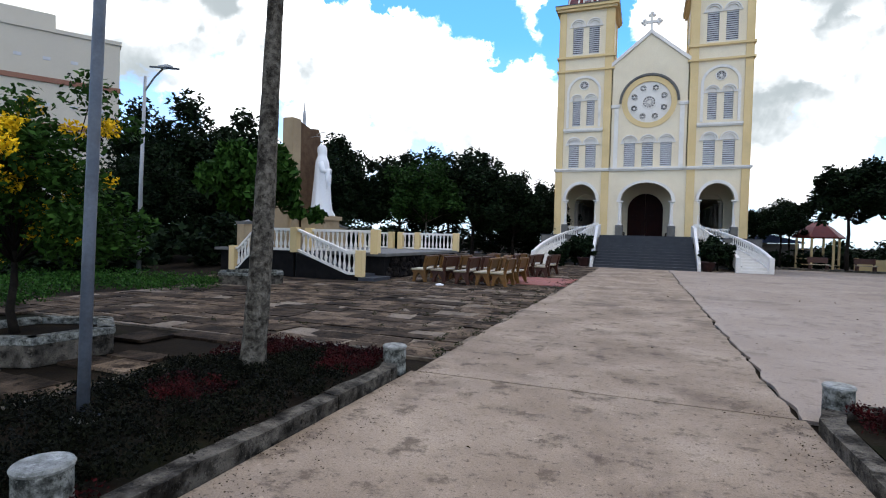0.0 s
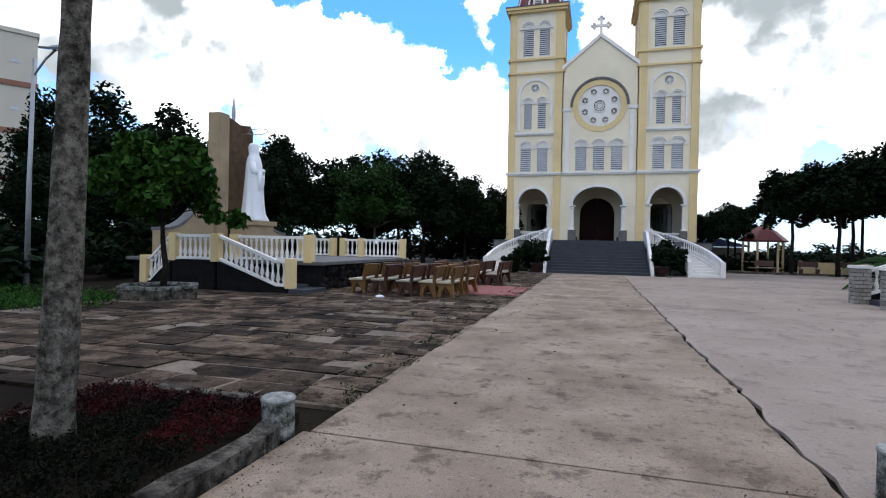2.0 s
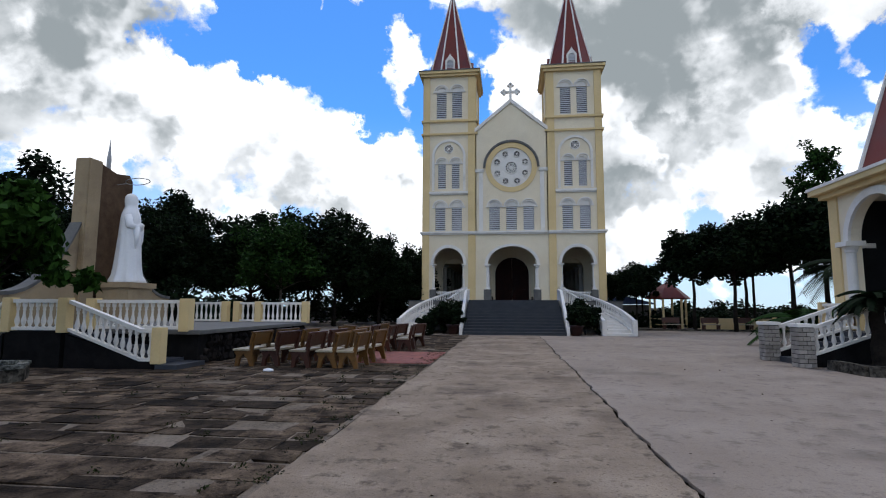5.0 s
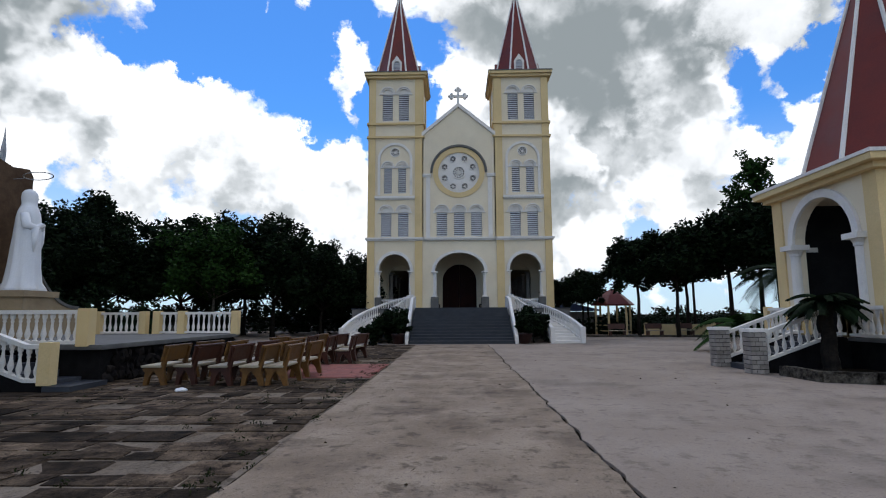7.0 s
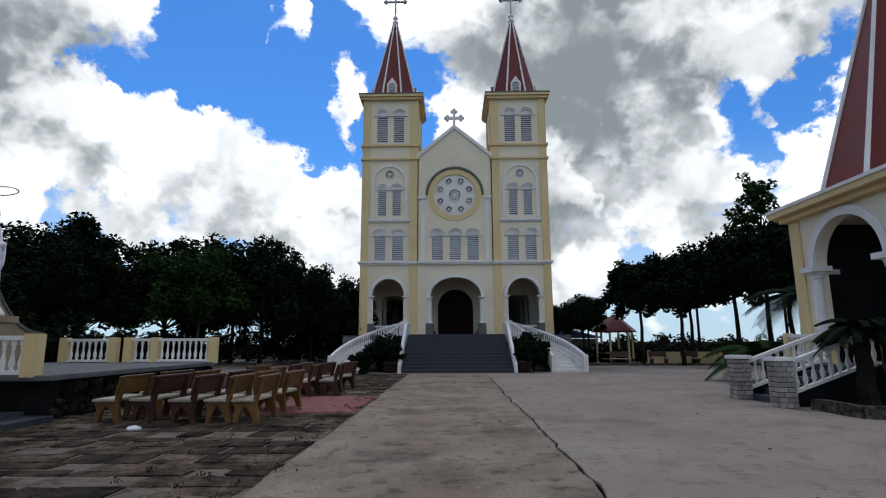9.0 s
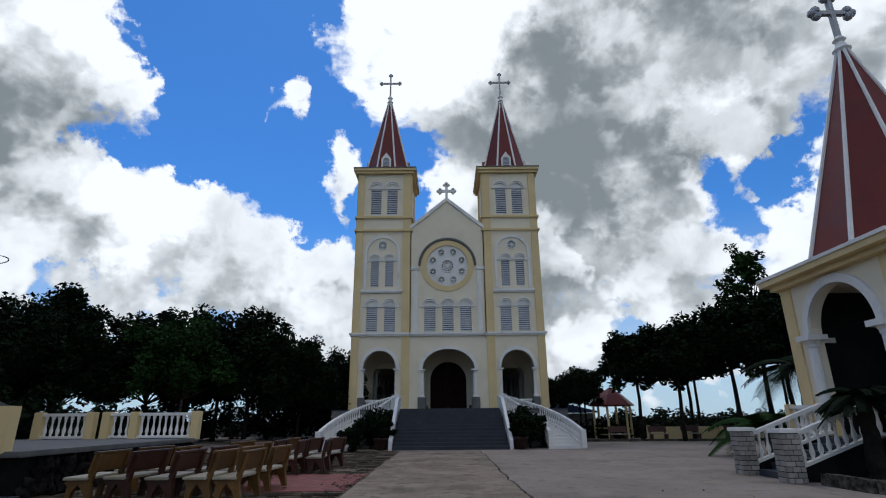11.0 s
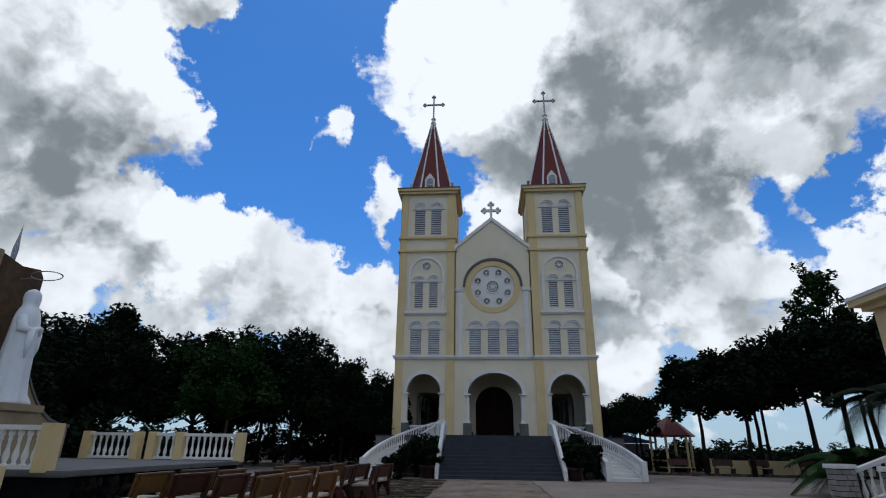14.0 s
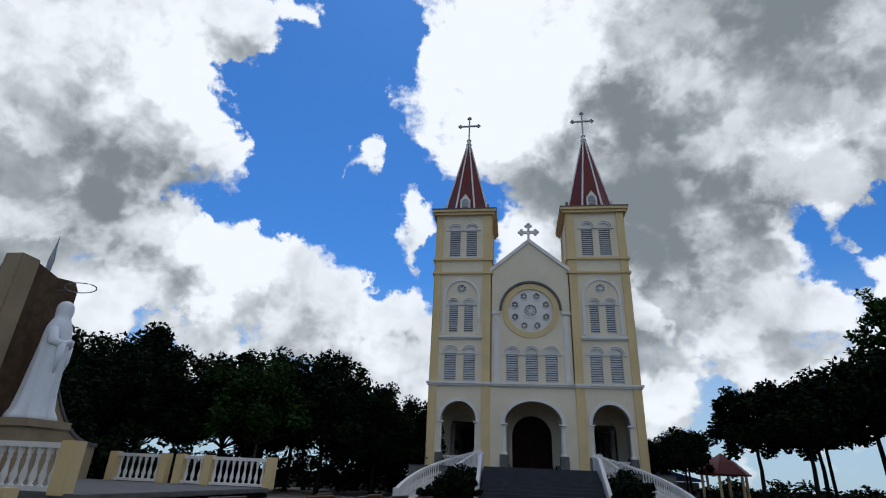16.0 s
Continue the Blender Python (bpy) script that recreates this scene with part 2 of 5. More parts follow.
GALV = material("galvanised_steel", (0.30, 0.30, 0.30), (0.38, 0.38, 0.38), 0.5, 3, 40, 0.1, metal=0.5)
PANEL = material("solar_panel_glass", (0.02, 0.025, 0.04), (0.03, 0.035, 0.055), 0.2, 3, 20, 0.0, sheen=0.5)
WOOD = material("varnished_bench_wood", (0.095, 0.042, 0.009), (0.17, 0.082, 0.019), 0.5, 4, 45, 0.3, per_object=0.4)
WOOD_DARK = material("red_brown_bench_wood", (0.045, 0.014, 0.008), (0.07, 0.024, 0.012), 0.5, 4, 45, 0.3, per_object=0.25)
# seat colour paler than the bench wood, with the light from above in it
SEAT_LIT = material("pale_bench_seat", (0.34, 0.28, 0.19), (0.44, 0.38, 0.27), 0.5, 4, 45, 0.2, per_object=0.2)
STATUE = material("white_statue_paint", (0.78, 0.78, 0.78), (0.82, 0.82, 0.82), 0.5, 1.5, 40, 0.1, (0.6, 0.6, 0.58), 1.2, 0.3)
MONUMENT = material("sandy_plaster", (0.30, 0.22, 0.13), (0.40, 0.30, 0.18), 0.9, 0.9, 40, 0.3, (0.13, 0.09, 0.06), 0.7, 0.5)
MONUMENT_DARK = material("brown_stucco", (0.09, 0.055, 0.034), (0.14, 0.09, 0.055), 0.95, 3, 22, 1.0, (0.05, 0.03, 0.02), 1.0, 0.5, sheen=0.06)
STONE_BRICK = material("pale_brick_face", (0.26, 0.23, 0.20), (0.36, 0.33, 0.29), 0.85, 3, 40, 0.4, (0.14, 0.12, 0.10), 2.0, 0.5, per_object=0.25)
GREY_TRIM = material("grey_cement_trim", (0.11, 0.105, 0.098), (0.17, 0.165, 0.15), 0.9, 2, 40, 0.4, (0.08, 0.075, 0.07), 0.9, 0.4)
FAR_WALL = material("beige_render", (0.56, 0.50, 0.40), (0.60, 0.54, 0.44), 0.9, 0.3, 20, 0.1, (0.42, 0.37, 0.30), 0.15, 0.3)
BAND_BROWN = material("brown_band", (0.26, 0.12, 0.08), (0.30, 0.15, 0.10), 0.9, 0.5, 20, 0.1)
POT = material("maroon_pot", (0.02, 0.007, 0.006), (0.032, 0.009, 0.007), 0.4, 3, 30, 0.1)
TARP = material("blue_sheet_roof", (0.04, 0.07, 0.16), (0.06, 0.09, 0.2), 0.6, 3, 30, 0.1)
PAPER = material("white_litter", (0.7, 0.7, 0.7), (0.8, 0.8, 0.8), 0.7, 9, 50, 0.1)


# ---- mesh helpers ----
def box(bm, x0, y0, z0, x1, y1, z1, m=None):
    v = [bm.verts.new((x, y, z)) for z in (z0, z1) for x, y in ((x0, y0), (x1, y0), (x1, y1), (x0, y1))]
    for f in ((3, 2, 1, 0), (4, 5, 6, 7), (0, 1, 5, 4), (1, 2, 6, 5), (2, 3, 7, 6), (3, 0, 4, 7)):
        bm.faces.new([v[i] for i in f])
    if m is not None:
        bmesh.ops.transform(bm, matrix=m, verts=v)
    return v


def lathe(bm, profile, segs=12, at=(0, 0, 0), turn=0.0):
    """A turned body from (radius, height) pairs, closed at both ends."""
    rings = []
    for r, z in profile:
        rings.append([bm.verts.new((at[0] + r * math.cos(2 * math.pi * i / segs + turn), at[1] + r * math.sin(2 * math.pi * i / segs + turn), at[2] + z)) for i in range(segs)])
    for a, b in zip(rings, rings[1:]):
        for i in range(segs):
            bm.faces.new((a[i], a[(i + 1) % segs], b[(i + 1) % segs], b[i]))
    bm.faces.new(rings[0][::-1])
    bm.faces.new(rings[-1])


def tube(bm, points, radii, segs=8):
    rings = []
    for i, p in enumerate(points):
        p = Vector(p)
        d = (Vector(points[min(i + 1, len(points) - 1)]) - Vector(points[max(i - 1, 0)])).normalized()
        u = d.cross(Vector((0.31, 0.95, 0.05))).normalized()
        w = d.cross(u)
        rings.append([bm.verts.new(p + radii[i] * (math.cos(2 * math.pi * k / segs) * u + math.sin(2 * math.pi * k / segs) * w)) for k in range(segs)])
    for a, b in zip(rings, rings[1:]):
        for k in range(segs):
            bm.faces.new((a[k], a[(k + 1) % segs], b[(k + 1) % segs], b[k]))
    bm.faces.new(rings[0][::-1])
    bm.faces.new(rings[-1])


def slab(bm, outline, axis, lo, hi, holes=()):
    """A flat body: an outline (with holes) in two coordinates, thick along the third axis."""
    def put(a, b):
        return {"x": (lo, a, b), "y": (a, lo, b), "z": (a, b, lo)}[axis]
    edges = []
    for loop in (outline, *holes):
        vs = [bm.verts.new(put(a, b)) for a, b in loop]
        edges += [bm.edges.new((vs[i], vs[(i + 1) % len(vs)])) for i in range(len(vs))]
    made = bmesh.ops.triangle_fill(bm, use_beauty=True, use_dissolve=False, edges=edges)
    faces = [g for g in made["geom"] if isinstance(g, bmesh.types.BMFace)]
    ext = bmesh.ops.extrude_face_region(bm, geom=faces)
    shift = {"x": (hi - lo, 0, 0), "y": (0, hi - lo, 0), "z": (0, 0, hi - lo)}[axis]
    bmesh.ops.translate(bm, vec=shift, verts=[g for g in ext["geom"] if isinstance(g, bmesh.types.BMVert)])
    bmesh.ops.recalc_face_normals(bm, faces=bm.faces)


def arc(cx, cz, r, a0, a1, n=16):
    return [(cx + r * math.cos(radians(a0 + (a1 - a0) * i / n)), cz + r * math.sin(radians(a0 + (a1 - a0) * i / n))) for i in range(n + 1)]


def arched(cx, half, z0, spring, n=12, rise=None):
    """The outline of a round-arched opening."""
    k = (rise or half) / half
    return [(cx - half, z0), (cx + half, z0)] + [(x, spring + (z - spring) * k) for x, z in arc(cx, spring, half, 0, 180, n)]


def part(name, bm, mat, parent=None, label="", smooth=False):
    me = bpy.data.meshes.new(name)
    bm.to_mesh(me)
    bm.free()
    me.materials.append(mat)
    if smooth:
        me.polygons.foreach_set("use_smooth", [True] * len(me.polygons))
    ob = new(name, me)
    ob.parent = parent
    if label:
        tagged(ob, label)
    return ob


def again(ob, m, parent=None):
    """Another object on the same mesh."""
    o = bpy.data.objects.new(ob.name.split(".")[0], ob.data)
    scene.collection.objects.link(o)
    o.parent = parent if parent is not None else ob.parent
    o.matrix_basis = m
    return o


def thing(name, label, category, group="", at=(0, 0, 0), turn=0.0, kind=""):
    ob = new(name)
    ob.matrix_basis = pose(*at, 0, 0, turn)
    return tagged(ob, label, category, group, kind)


def raw(name, verts, faces, mat, parent=None, smooth=False):
    me = bpy.data.meshes.new(name)
    me.from_pydata([tuple(v) for v in verts], [], [tuple(f) for f in faces])
    me.materials.append(mat)
    if smooth:
        me.polygons.foreach_set("use_smooth", [True] * len(me.polygons))
    ob = new(name, me)
    ob.parent = parent
    return ob


def bevel(bm, w=0.02, segs=2):
    bmesh.ops.bevel(bm, geom=list(bm.edges), offset=w, segments=segs, affect="EDGES", clamp_overlap=True)


def quick(name, mat, parent, *boxes, w=0.0, label=""):
    bm = bmesh.new()
    for b in boxes:
        box(bm, *b)
    if w:
        bevel(bm, w, 2)
    return part(name, bm, mat, parent, label)


def leaves(name, centres, spread, count, size, mat, parent, seed, flat=0.5, droop=0.0, long=1.6):
    """A crown of separate leaves: bent lozenges strewn round the centres."""
    rng = np.random.default_rng(seed)
    c = np.asarray(centres, float)
    pick = rng.integers(0, len(c), count)
    d = rng.normal(size=(count, 3))
    d /= np.linalg.norm(d, axis=1)[:, None]
    r = np.asarray(spread, float)[pick][:, None] * rng.random((count, 1)) ** 0.45
    p = c[pick] + d * r * np.array([1, 1, 0.8])
    u = rng.normal(size=(count, 3)) * np.array([1, 1, flat])
    u[:, 2] -= droop
    u /= np.linalg.norm(u, axis=1)[:, None]
    w = np.cross(u, rng.normal(size=(count, 3)) * np.array([0.6, 0.6, 1]))
    w /= np.linalg.norm(w, axis=1)[:, None] + 1e-9
    n = np.cross(u, w)
    s = size * rng.uniform(0.6, 1.3, (count, 1))
    a, b = p - u * s * long / 2, p + u * s * long / 2
    e, f = p + w * s * 0.42 + n * s * 0.1, p - w * s * 0.42 + n * s * 0.1
    v = np.stack((a, e, b, f), 1).reshape(-1, 3)
    me = bpy.data.meshes.new(name)
    me.vertices.add(4 * count)
    me.vertices.foreach_set("co", v.ravel())
    me.loops.add(4 * count)
    me.loops.foreach_set("vertex_index", np.arange(4 * count))
    me.polygons.add(count)
    me.polygons.foreach_set("loop_start", np.arange(0, 4 * count, 4))
    me.update(calc_edges=True)
    me.materials.append(mat)
    ob = new(name, me)
    ob.parent = parent
    return ob


# ---- ground ----
PATH_L, CRACK, KERB_R = -2.5, 1.42, 1.5
bm = bmesh.new()
box(bm, -900, -300, -1.0, 900, 1500, -0.05)
tagged(part("ground", bm, SOIL), "dark bare earth with moss and weeds", "ground", kind="structure")

path = thing("pavement", "weathered concrete forecourt slabs with dark dirt stains", "pavement", kind="structure")


def ragged(x0, y0, y1, seed, amp=0.05, n=60):
    rng = np.random.default_rng(seed)
    out, off = [], 0.0
    for i in range(n + 1):
        off = 0.8 * off + rng.normal() * amp * 0.5
        out.append((x0 + off * (0 if i in (0, n) else 1), y0 + (y1 - y0) * i / n))
    return out


def concrete_slab(left, right, mat):
    bm = bmesh.new()
    slab(bm, left + right[::-1], "z", -0.04, 0.0)
    return part("slab", bm, mat, path)


LEFT_EDGE = ragged(PATH_L, 5.32, 33.8, 3, 0.03)
CRACK_A = ragged(CRACK - 0.02, 5.32, 33.8, 4, 0.035, 150)
concrete_slab([(-2.56, -14), (-2.56, 5.29)], [(1.46, -14), (1.46, 5.29)], CONCRETE)
concrete_slab(LEFT_EDGE, CRACK_A, CONCRETE)
concrete_slab([(x + 0.05 + 0.02 * math.sin(7 * y), y) for x, y in CRACK_A], [(60, 5.32), (60, 33.8)], CONCRETE_B)
concrete_slab([(-30, 33.83), (-30, 60)], [(60, 33.83), (60, 60)], CONCRETE_B)
concrete_slab([(4.8, -14), (4.8, 5.29)], [(60, -14), (60, 5.29)], CONCRETE_B)


# ---- planting beds beside the way in ----
def bollard(x, y, h=0.36, r=0.145):
    b = thing("bollard", "short round lichen-stained concrete bollard with a worn white top", "bollard", "bollards", (x, y, 0))
    bm = bmesh.new()
    lathe(bm, [(r * 1.04, -0.02), (r * 1.02, 0.05), (r, h - 0.04), (r * 1.02, h - 0.03)], 24)
    part("shaft", bm, BOLLARD, b, smooth=True)
    bm = bmesh.new()
    lathe(bm, [(r * 1.05, h - 0.03), (r * 1.08, h - 0.015), (r * 1.0, h), (0.03, h + 0.006)], 24)
    part("cap", bm, BOLLARD_TOP, b, "worn white painted cap")
    return b


def kerb(label, points, w=0.17, h=0.13):
    k = thing("kerb", label, "kerb", kind="structure")
    for (x0, y0), (x1, y1) in zip(points, points[1:]):
        d = Vector((x1 - x0, y1 - y0, 0))
        n = max(1, round(d.length / 1.1))
        ang = math.degrees(math.atan2(d.y, d.x))
        for i in range(n):
            bm = bmesh.new()
            box(bm, 0.004, -w / 2, -0.05, d.length / n - 0.004, w / 2, h)
            bmesh.ops.subdivide_edges(bm, edges=list(bm.edges), cuts=3, use_grid_fill=True)
            for v in bm.verts:
                v.co += 0.02 * noise.noise_vector(Vector((v.co.x + 7 * i + x0, v.co.y, v.co.z)) * 6)
            o = part("kerbstone", bm, KERB, k)
            o.matrix_basis = pose(x0 + d.x * i / n, y0 + d.y * i / n, 0, 0, 0, ang)
    return k


kerb("blackened concrete kerb round the planting bed", [(-2.66, -6), (-2.66, 4.8), (-2.78, 5.3), (-3.2, 5.62), (-4.9, 5.62)])
kerb("blackened concrete kerb along the planting bed", [(-4.9, 5.6), (-4.9, -6)], 0.12, 0.10)
kerb("blackened concrete kerb round the planting bed", [(1.55, -6), (1.55, 4.9), (1.66, 5.25), (2.0, 5.5), (4.6, 5.55), (4.7, 5.4), (4.7, -6)])
bollard(-2.72, 5.16, 0.32, 0.135)
bollard(-2.98, 1.42, 0.34, 0.14)
bollard(1.74, 5.42, 0.34, 0.125)


def bed(name, label, x0, x1, y0, y1, red, seed):
    bm = bmesh.new()
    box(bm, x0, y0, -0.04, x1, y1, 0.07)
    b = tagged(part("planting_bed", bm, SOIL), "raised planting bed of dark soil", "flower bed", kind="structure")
    rng = np.random.default_rng(seed)
    n = 2600
    xs, ys = rng.uniform(x0 + 0.05, x1 - 0.05, n), rng.uniform(y0, y1 - 0.08, n)
    patch = np.array([noise.noise(Vector((a * 0.9 + seed, b_ * 0.7, 0))) for a, b_ in zip(xs, ys)]) + red * np.clip((ys - 4.3) / 1.2, -0.35, 0.6)
    hump = 0.10 + 0.06 * np.array([noise.noise(Vector((a * 2.5, b_ * 2.5, 3))) for a, b_ in zip(xs, ys)])
    c = np.stack((xs, ys, 0.06 + hump), 1)
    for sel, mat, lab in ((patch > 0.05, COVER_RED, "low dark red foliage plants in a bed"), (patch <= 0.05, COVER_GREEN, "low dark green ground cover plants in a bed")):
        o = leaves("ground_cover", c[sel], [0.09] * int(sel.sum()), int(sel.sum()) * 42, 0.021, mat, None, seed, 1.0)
        tagged(o, lab, "plants", kind="stuff")


bed("bed", "", -4.84, -2.75, -5, 5.54, 0.9, 5)
bed("bed", "", 1.71, 4.62, -5, 5.46, 1.2, 6)

# leaning steel pole and bare trunk in the bed
pole = thing("pole", "leaning blue-grey painted steel pole in a bed", "pole", at=(-4.14, 2.43, 0))
bm = bmesh.new()
tube(bm, [(0, 0, 0.02), (0.05, 0.0, 1.5), (0.14, 0, 3.4), (0.32, 0, 6.5)], [0.045, 0.045, 0.043, 0.04], 14)
part("shaft", bm, POLE, pole, smooth=True)
bm = bmesh.new()
box(bm, -0.14, -0.14, 0.05, 0.14, 0.14, 0.09)
bevel(bm, 0.01)
part("base_plate", bm, GREY_TRIM, pole)


def limb_points(rng, start, way, length, n=5, wobble=0.18, lift=0.05):
    p, d, out = Vector(start), Vector(way).normalized(), [Vector(start)]
    for _ in range(n):
        d = (d + Vector(rng.normal(size=3) * wobble) + Vector((0, 0, lift))).normalized()
        p = p + d * (length / n)
        out.append(p.copy())
    return out


palm = thing("palm_tree", "tall bare mottled grey palm trunk in a bed", "tree", at=(-4.05, 4.26, 0))
bm = bmesh.new()
pts, rad = [], []
for i in range(34):
    z = i * 0.24
    pts.append((0.02 * math.sin(z * 1.1) + 0.06 * z, 0.0, z))
    rad.append((0.175 if i == 0 else 0.14 - 0.0034 * i) * (1 + 0.03 * math.sin(i * 2.3)))
tube(bm, pts, rad, 18)
part("trunk", bm, BARK, palm, smooth=True)
leaves("crown", [(0.45, 0, 8.3)], [1.6], 500, 0.5, LEAF_MID, palm, 3, 0.6, 0.3, 3.0)


# ---- trees ----
def tree(label, at, height, crown_r, crown_z, mat, bark, seed, count=7000, leaf=0.16, trunk_r=0.14, lean=(0, 0), clumps=16, flat=0.6, group="", droop=0.1, squash=0.75):
    rng = np.random.default_rng(seed)
    t = thing("tree", label, "tree", group, at)
    bm = bmesh.new()
    top = Vector((lean[0], lean[1], crown_z))
    trunk = [Vector((0, 0, -0.03))] + [top * f + Vector((rng.normal() * 0.05, rng.normal() * 0.05, 0)) for f in (0.3, 0.6, 0.85, 1.0)]
    tube(bm, trunk, [trunk_r * 1.25, trunk_r, trunk_r * 0.85, trunk_r * 0.7, trunk_r * 0.55], 9)
    centres, spread = [], []
    for i in range(clumps):
        a = 2 * math.pi * (i * 0.381966 + rng.random() * 0.1)
        f = ((i + 0.5) / clumps)
        el = -0.25 + 1.25 * f
        r = crown_r * (0.75 + 0.4 * rng.random()) * math.cos(max(-0.2, el) * 1.25)
        c = top + Vector((math.cos(a) * r * 0.8, math.sin(a) * r * 0.8, (height - crown_z) * (0.12 + 0.74 * f * (0.8 + 0.3 * rng.random())) - 0.2 * crown_r * squash))
        start = trunk[3] if f < 0.5 else trunk[4]
        pts = [start, start.lerp(c, 0.5) + Vector((0, 0, 0.12 * crown_r * rng.random())), c]
        tube(bm, pts, [trunk_r * 0.42, trunk_r * 0.25, trunk_r * 0.08], 5)
        for _ in range(3):
            d = Vector(rng.normal(size=3)) * crown_r * 0.25
            tube(bm, [c, c + d], [trunk_r * 0.08, 0.01], 4)
            centres.append(c + d * 0.9)
            spread.append(crown_r * (0.20 + 0.16 * rng.random()))
        centres.append(c)
        spread.append(crown_r * (0.26 + 0.14 * rng.random()))
    part("trunk", bm, bark, t, smooth=True)
    leaves("crown", [tuple(c) for c in centres], spread, count, leaf, mat, t, seed + 1, flat, droop)
    return t


DK = "broad dark green tree in the row behind the yard"
NEAR_DARK = tree(DK, (-28, 44, 0), 10.5, 4.2, 4.0, LEAF_SHADED, BARK_DARK, 11, 15000, 0.26, 0.2, group="trees behind the stage")
DARK_B = tree(DK, (-22, 45, 0), 9.0, 3.4, 3.2, LEAF_SHADED, BARK_DARK, 12, 13000, 0.24, 0.17, group="trees behind the stage")
MID_A = tree("mid green leafy tree with several slim stems behind the stage", (-18, 42, 0), 9.0, 3.2, 3.4, LEAF_MID, BARK, 13, 13000, 0.20, 0.12, clumps=20, group="trees behind the stage")
for x, y, s, turn, src in ((-14.6, 45, 1.0, 40, DARK_B), (-11.2, 46.5, 0.75, 80, DARK_B), (-8.9, 49, 0.66, 200, DARK_B), (-25, 40, 0.86, 130, DARK_B), (-32, 47, 0.98, 20, NEAR_DARK),
                          (-18.5, 49, 0.9, 70, NEAR_DARK), (-12.5, 52, 0.72, 170, NEAR_DARK), (-22.5, 52, 0.9, 250, NEAR_DARK), (-36, 42, 0.95, 300, NEAR_DARK), (-28, 34, 0.85, 210, DARK_B),
                          (-9.5, 56, 0.7, 10, NEAR_DARK), (-15.5, 58, 0.85, 110, NEAR_DARK), (-40, 50, 1.1, 50, NEAR_DARK), (-45, 40, 1.0, 190, DARK_B), (-31, 28, 0.75, 15, DARK_B)):
    o = copy_thing(src, pose(x, y, 0, 0, 0, turn))
    o.scale = (s, s, s)
# nearer trees beside and behind the monument
o = copy_thing(NEAR_DARK, pose(-25.5, 25.5, 0, 0, 0, 100))
o.scale = (0.86, 0.86, 0.86)
o = copy_thing(NEAR_DARK, pose(-27, 21.8, 0, 0, 0, 160))
o.scale = (0.6, 0.6, 0.76)
for x, y, s, turn in ((-21, 27, 0.62, 30), (-24, 19.5, 0.55, 140), (-27, 14.5, 0.5, 220)):
    o = copy_thing(DARK_B, pose(x, y, 0, 0, 0, turn))
    o.scale = (s, s, s)
# tree in the planter
tree("young bright green mango tree in a stone planter", (-11.75, 13.2, 0.2), 4.6, 1.4, 2.2, LEAF_BRIGHT, BARK_DARK, 21, 7000, 0.17, 0.08, clumps=14, droop=0.7, flat=0.9)

# right-hand row
RT = "dark leafy tree with a slim trunk along the yard"
ROW = tree(RT, (15.4, 42, 0), 7.9, 2.5, 4.6, LEAF_SHADED, BARK_DARK, 31, 9000, 0.22, 0.13, group="trees along the yard")
for x, y, s, turn in ((13.0, 43, 0.95, 60), (19.2, 42, 1.18, 120), (21.6, 40, 1.18, 190), (24.3, 42, 1.25, 250), (26.5, 38, 1.2, 310), (9.9, 47, 0.62, 20), (17.4, 45, 1.0, 80), (29.5, 40, 1.3, 150), (23.0, 34, 1.0, 10),
                      (11.6, 52, 0.72, 200), (27.5, 32, 1.05, 280), (33, 36, 1.25, 40), (8.6, 50, 0.6, 100)):
    o = copy_thing(ROW, pose(x, y, 0, 0, 0, turn))
    o.scale = (s, s, s)
tree("tall slender open-crowned tree above the row", (22.0, 43, 0), 14.0, 1.7, 8.8, LEAF_MID, BARK_DARK, 41, 3800, 0.2, 0.16, clumps=14, squash=1.0)

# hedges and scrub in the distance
for x0, x1, y, h, n, seed, m in ((-60, -7, 60, 3.6, 16000, 51, LEAF_SHADED), (8.5, 60, 62, 2.6, 12000, 52, LEAF_SHADED), (-34, -17.5, 12.5, 1.7, 9000, 53, LEAF_SHADED), (-50, -18.5, 19, 3.0, 14000, 55, LEAF_SHADED), (-60, -15, 29, 3.4, 15000, 56, LEAF_SHADED), (-60, -9, 53, 3.6, 15000, 57, LEAF_SHADED), (9, 40, 49, 1.2, 7000, 54, LEAF_SHADED)):
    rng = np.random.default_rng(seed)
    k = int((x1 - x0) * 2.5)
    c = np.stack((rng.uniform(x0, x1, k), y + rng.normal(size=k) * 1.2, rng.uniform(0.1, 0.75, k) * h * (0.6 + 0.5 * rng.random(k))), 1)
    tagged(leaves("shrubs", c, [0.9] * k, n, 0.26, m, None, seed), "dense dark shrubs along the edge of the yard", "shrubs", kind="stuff")


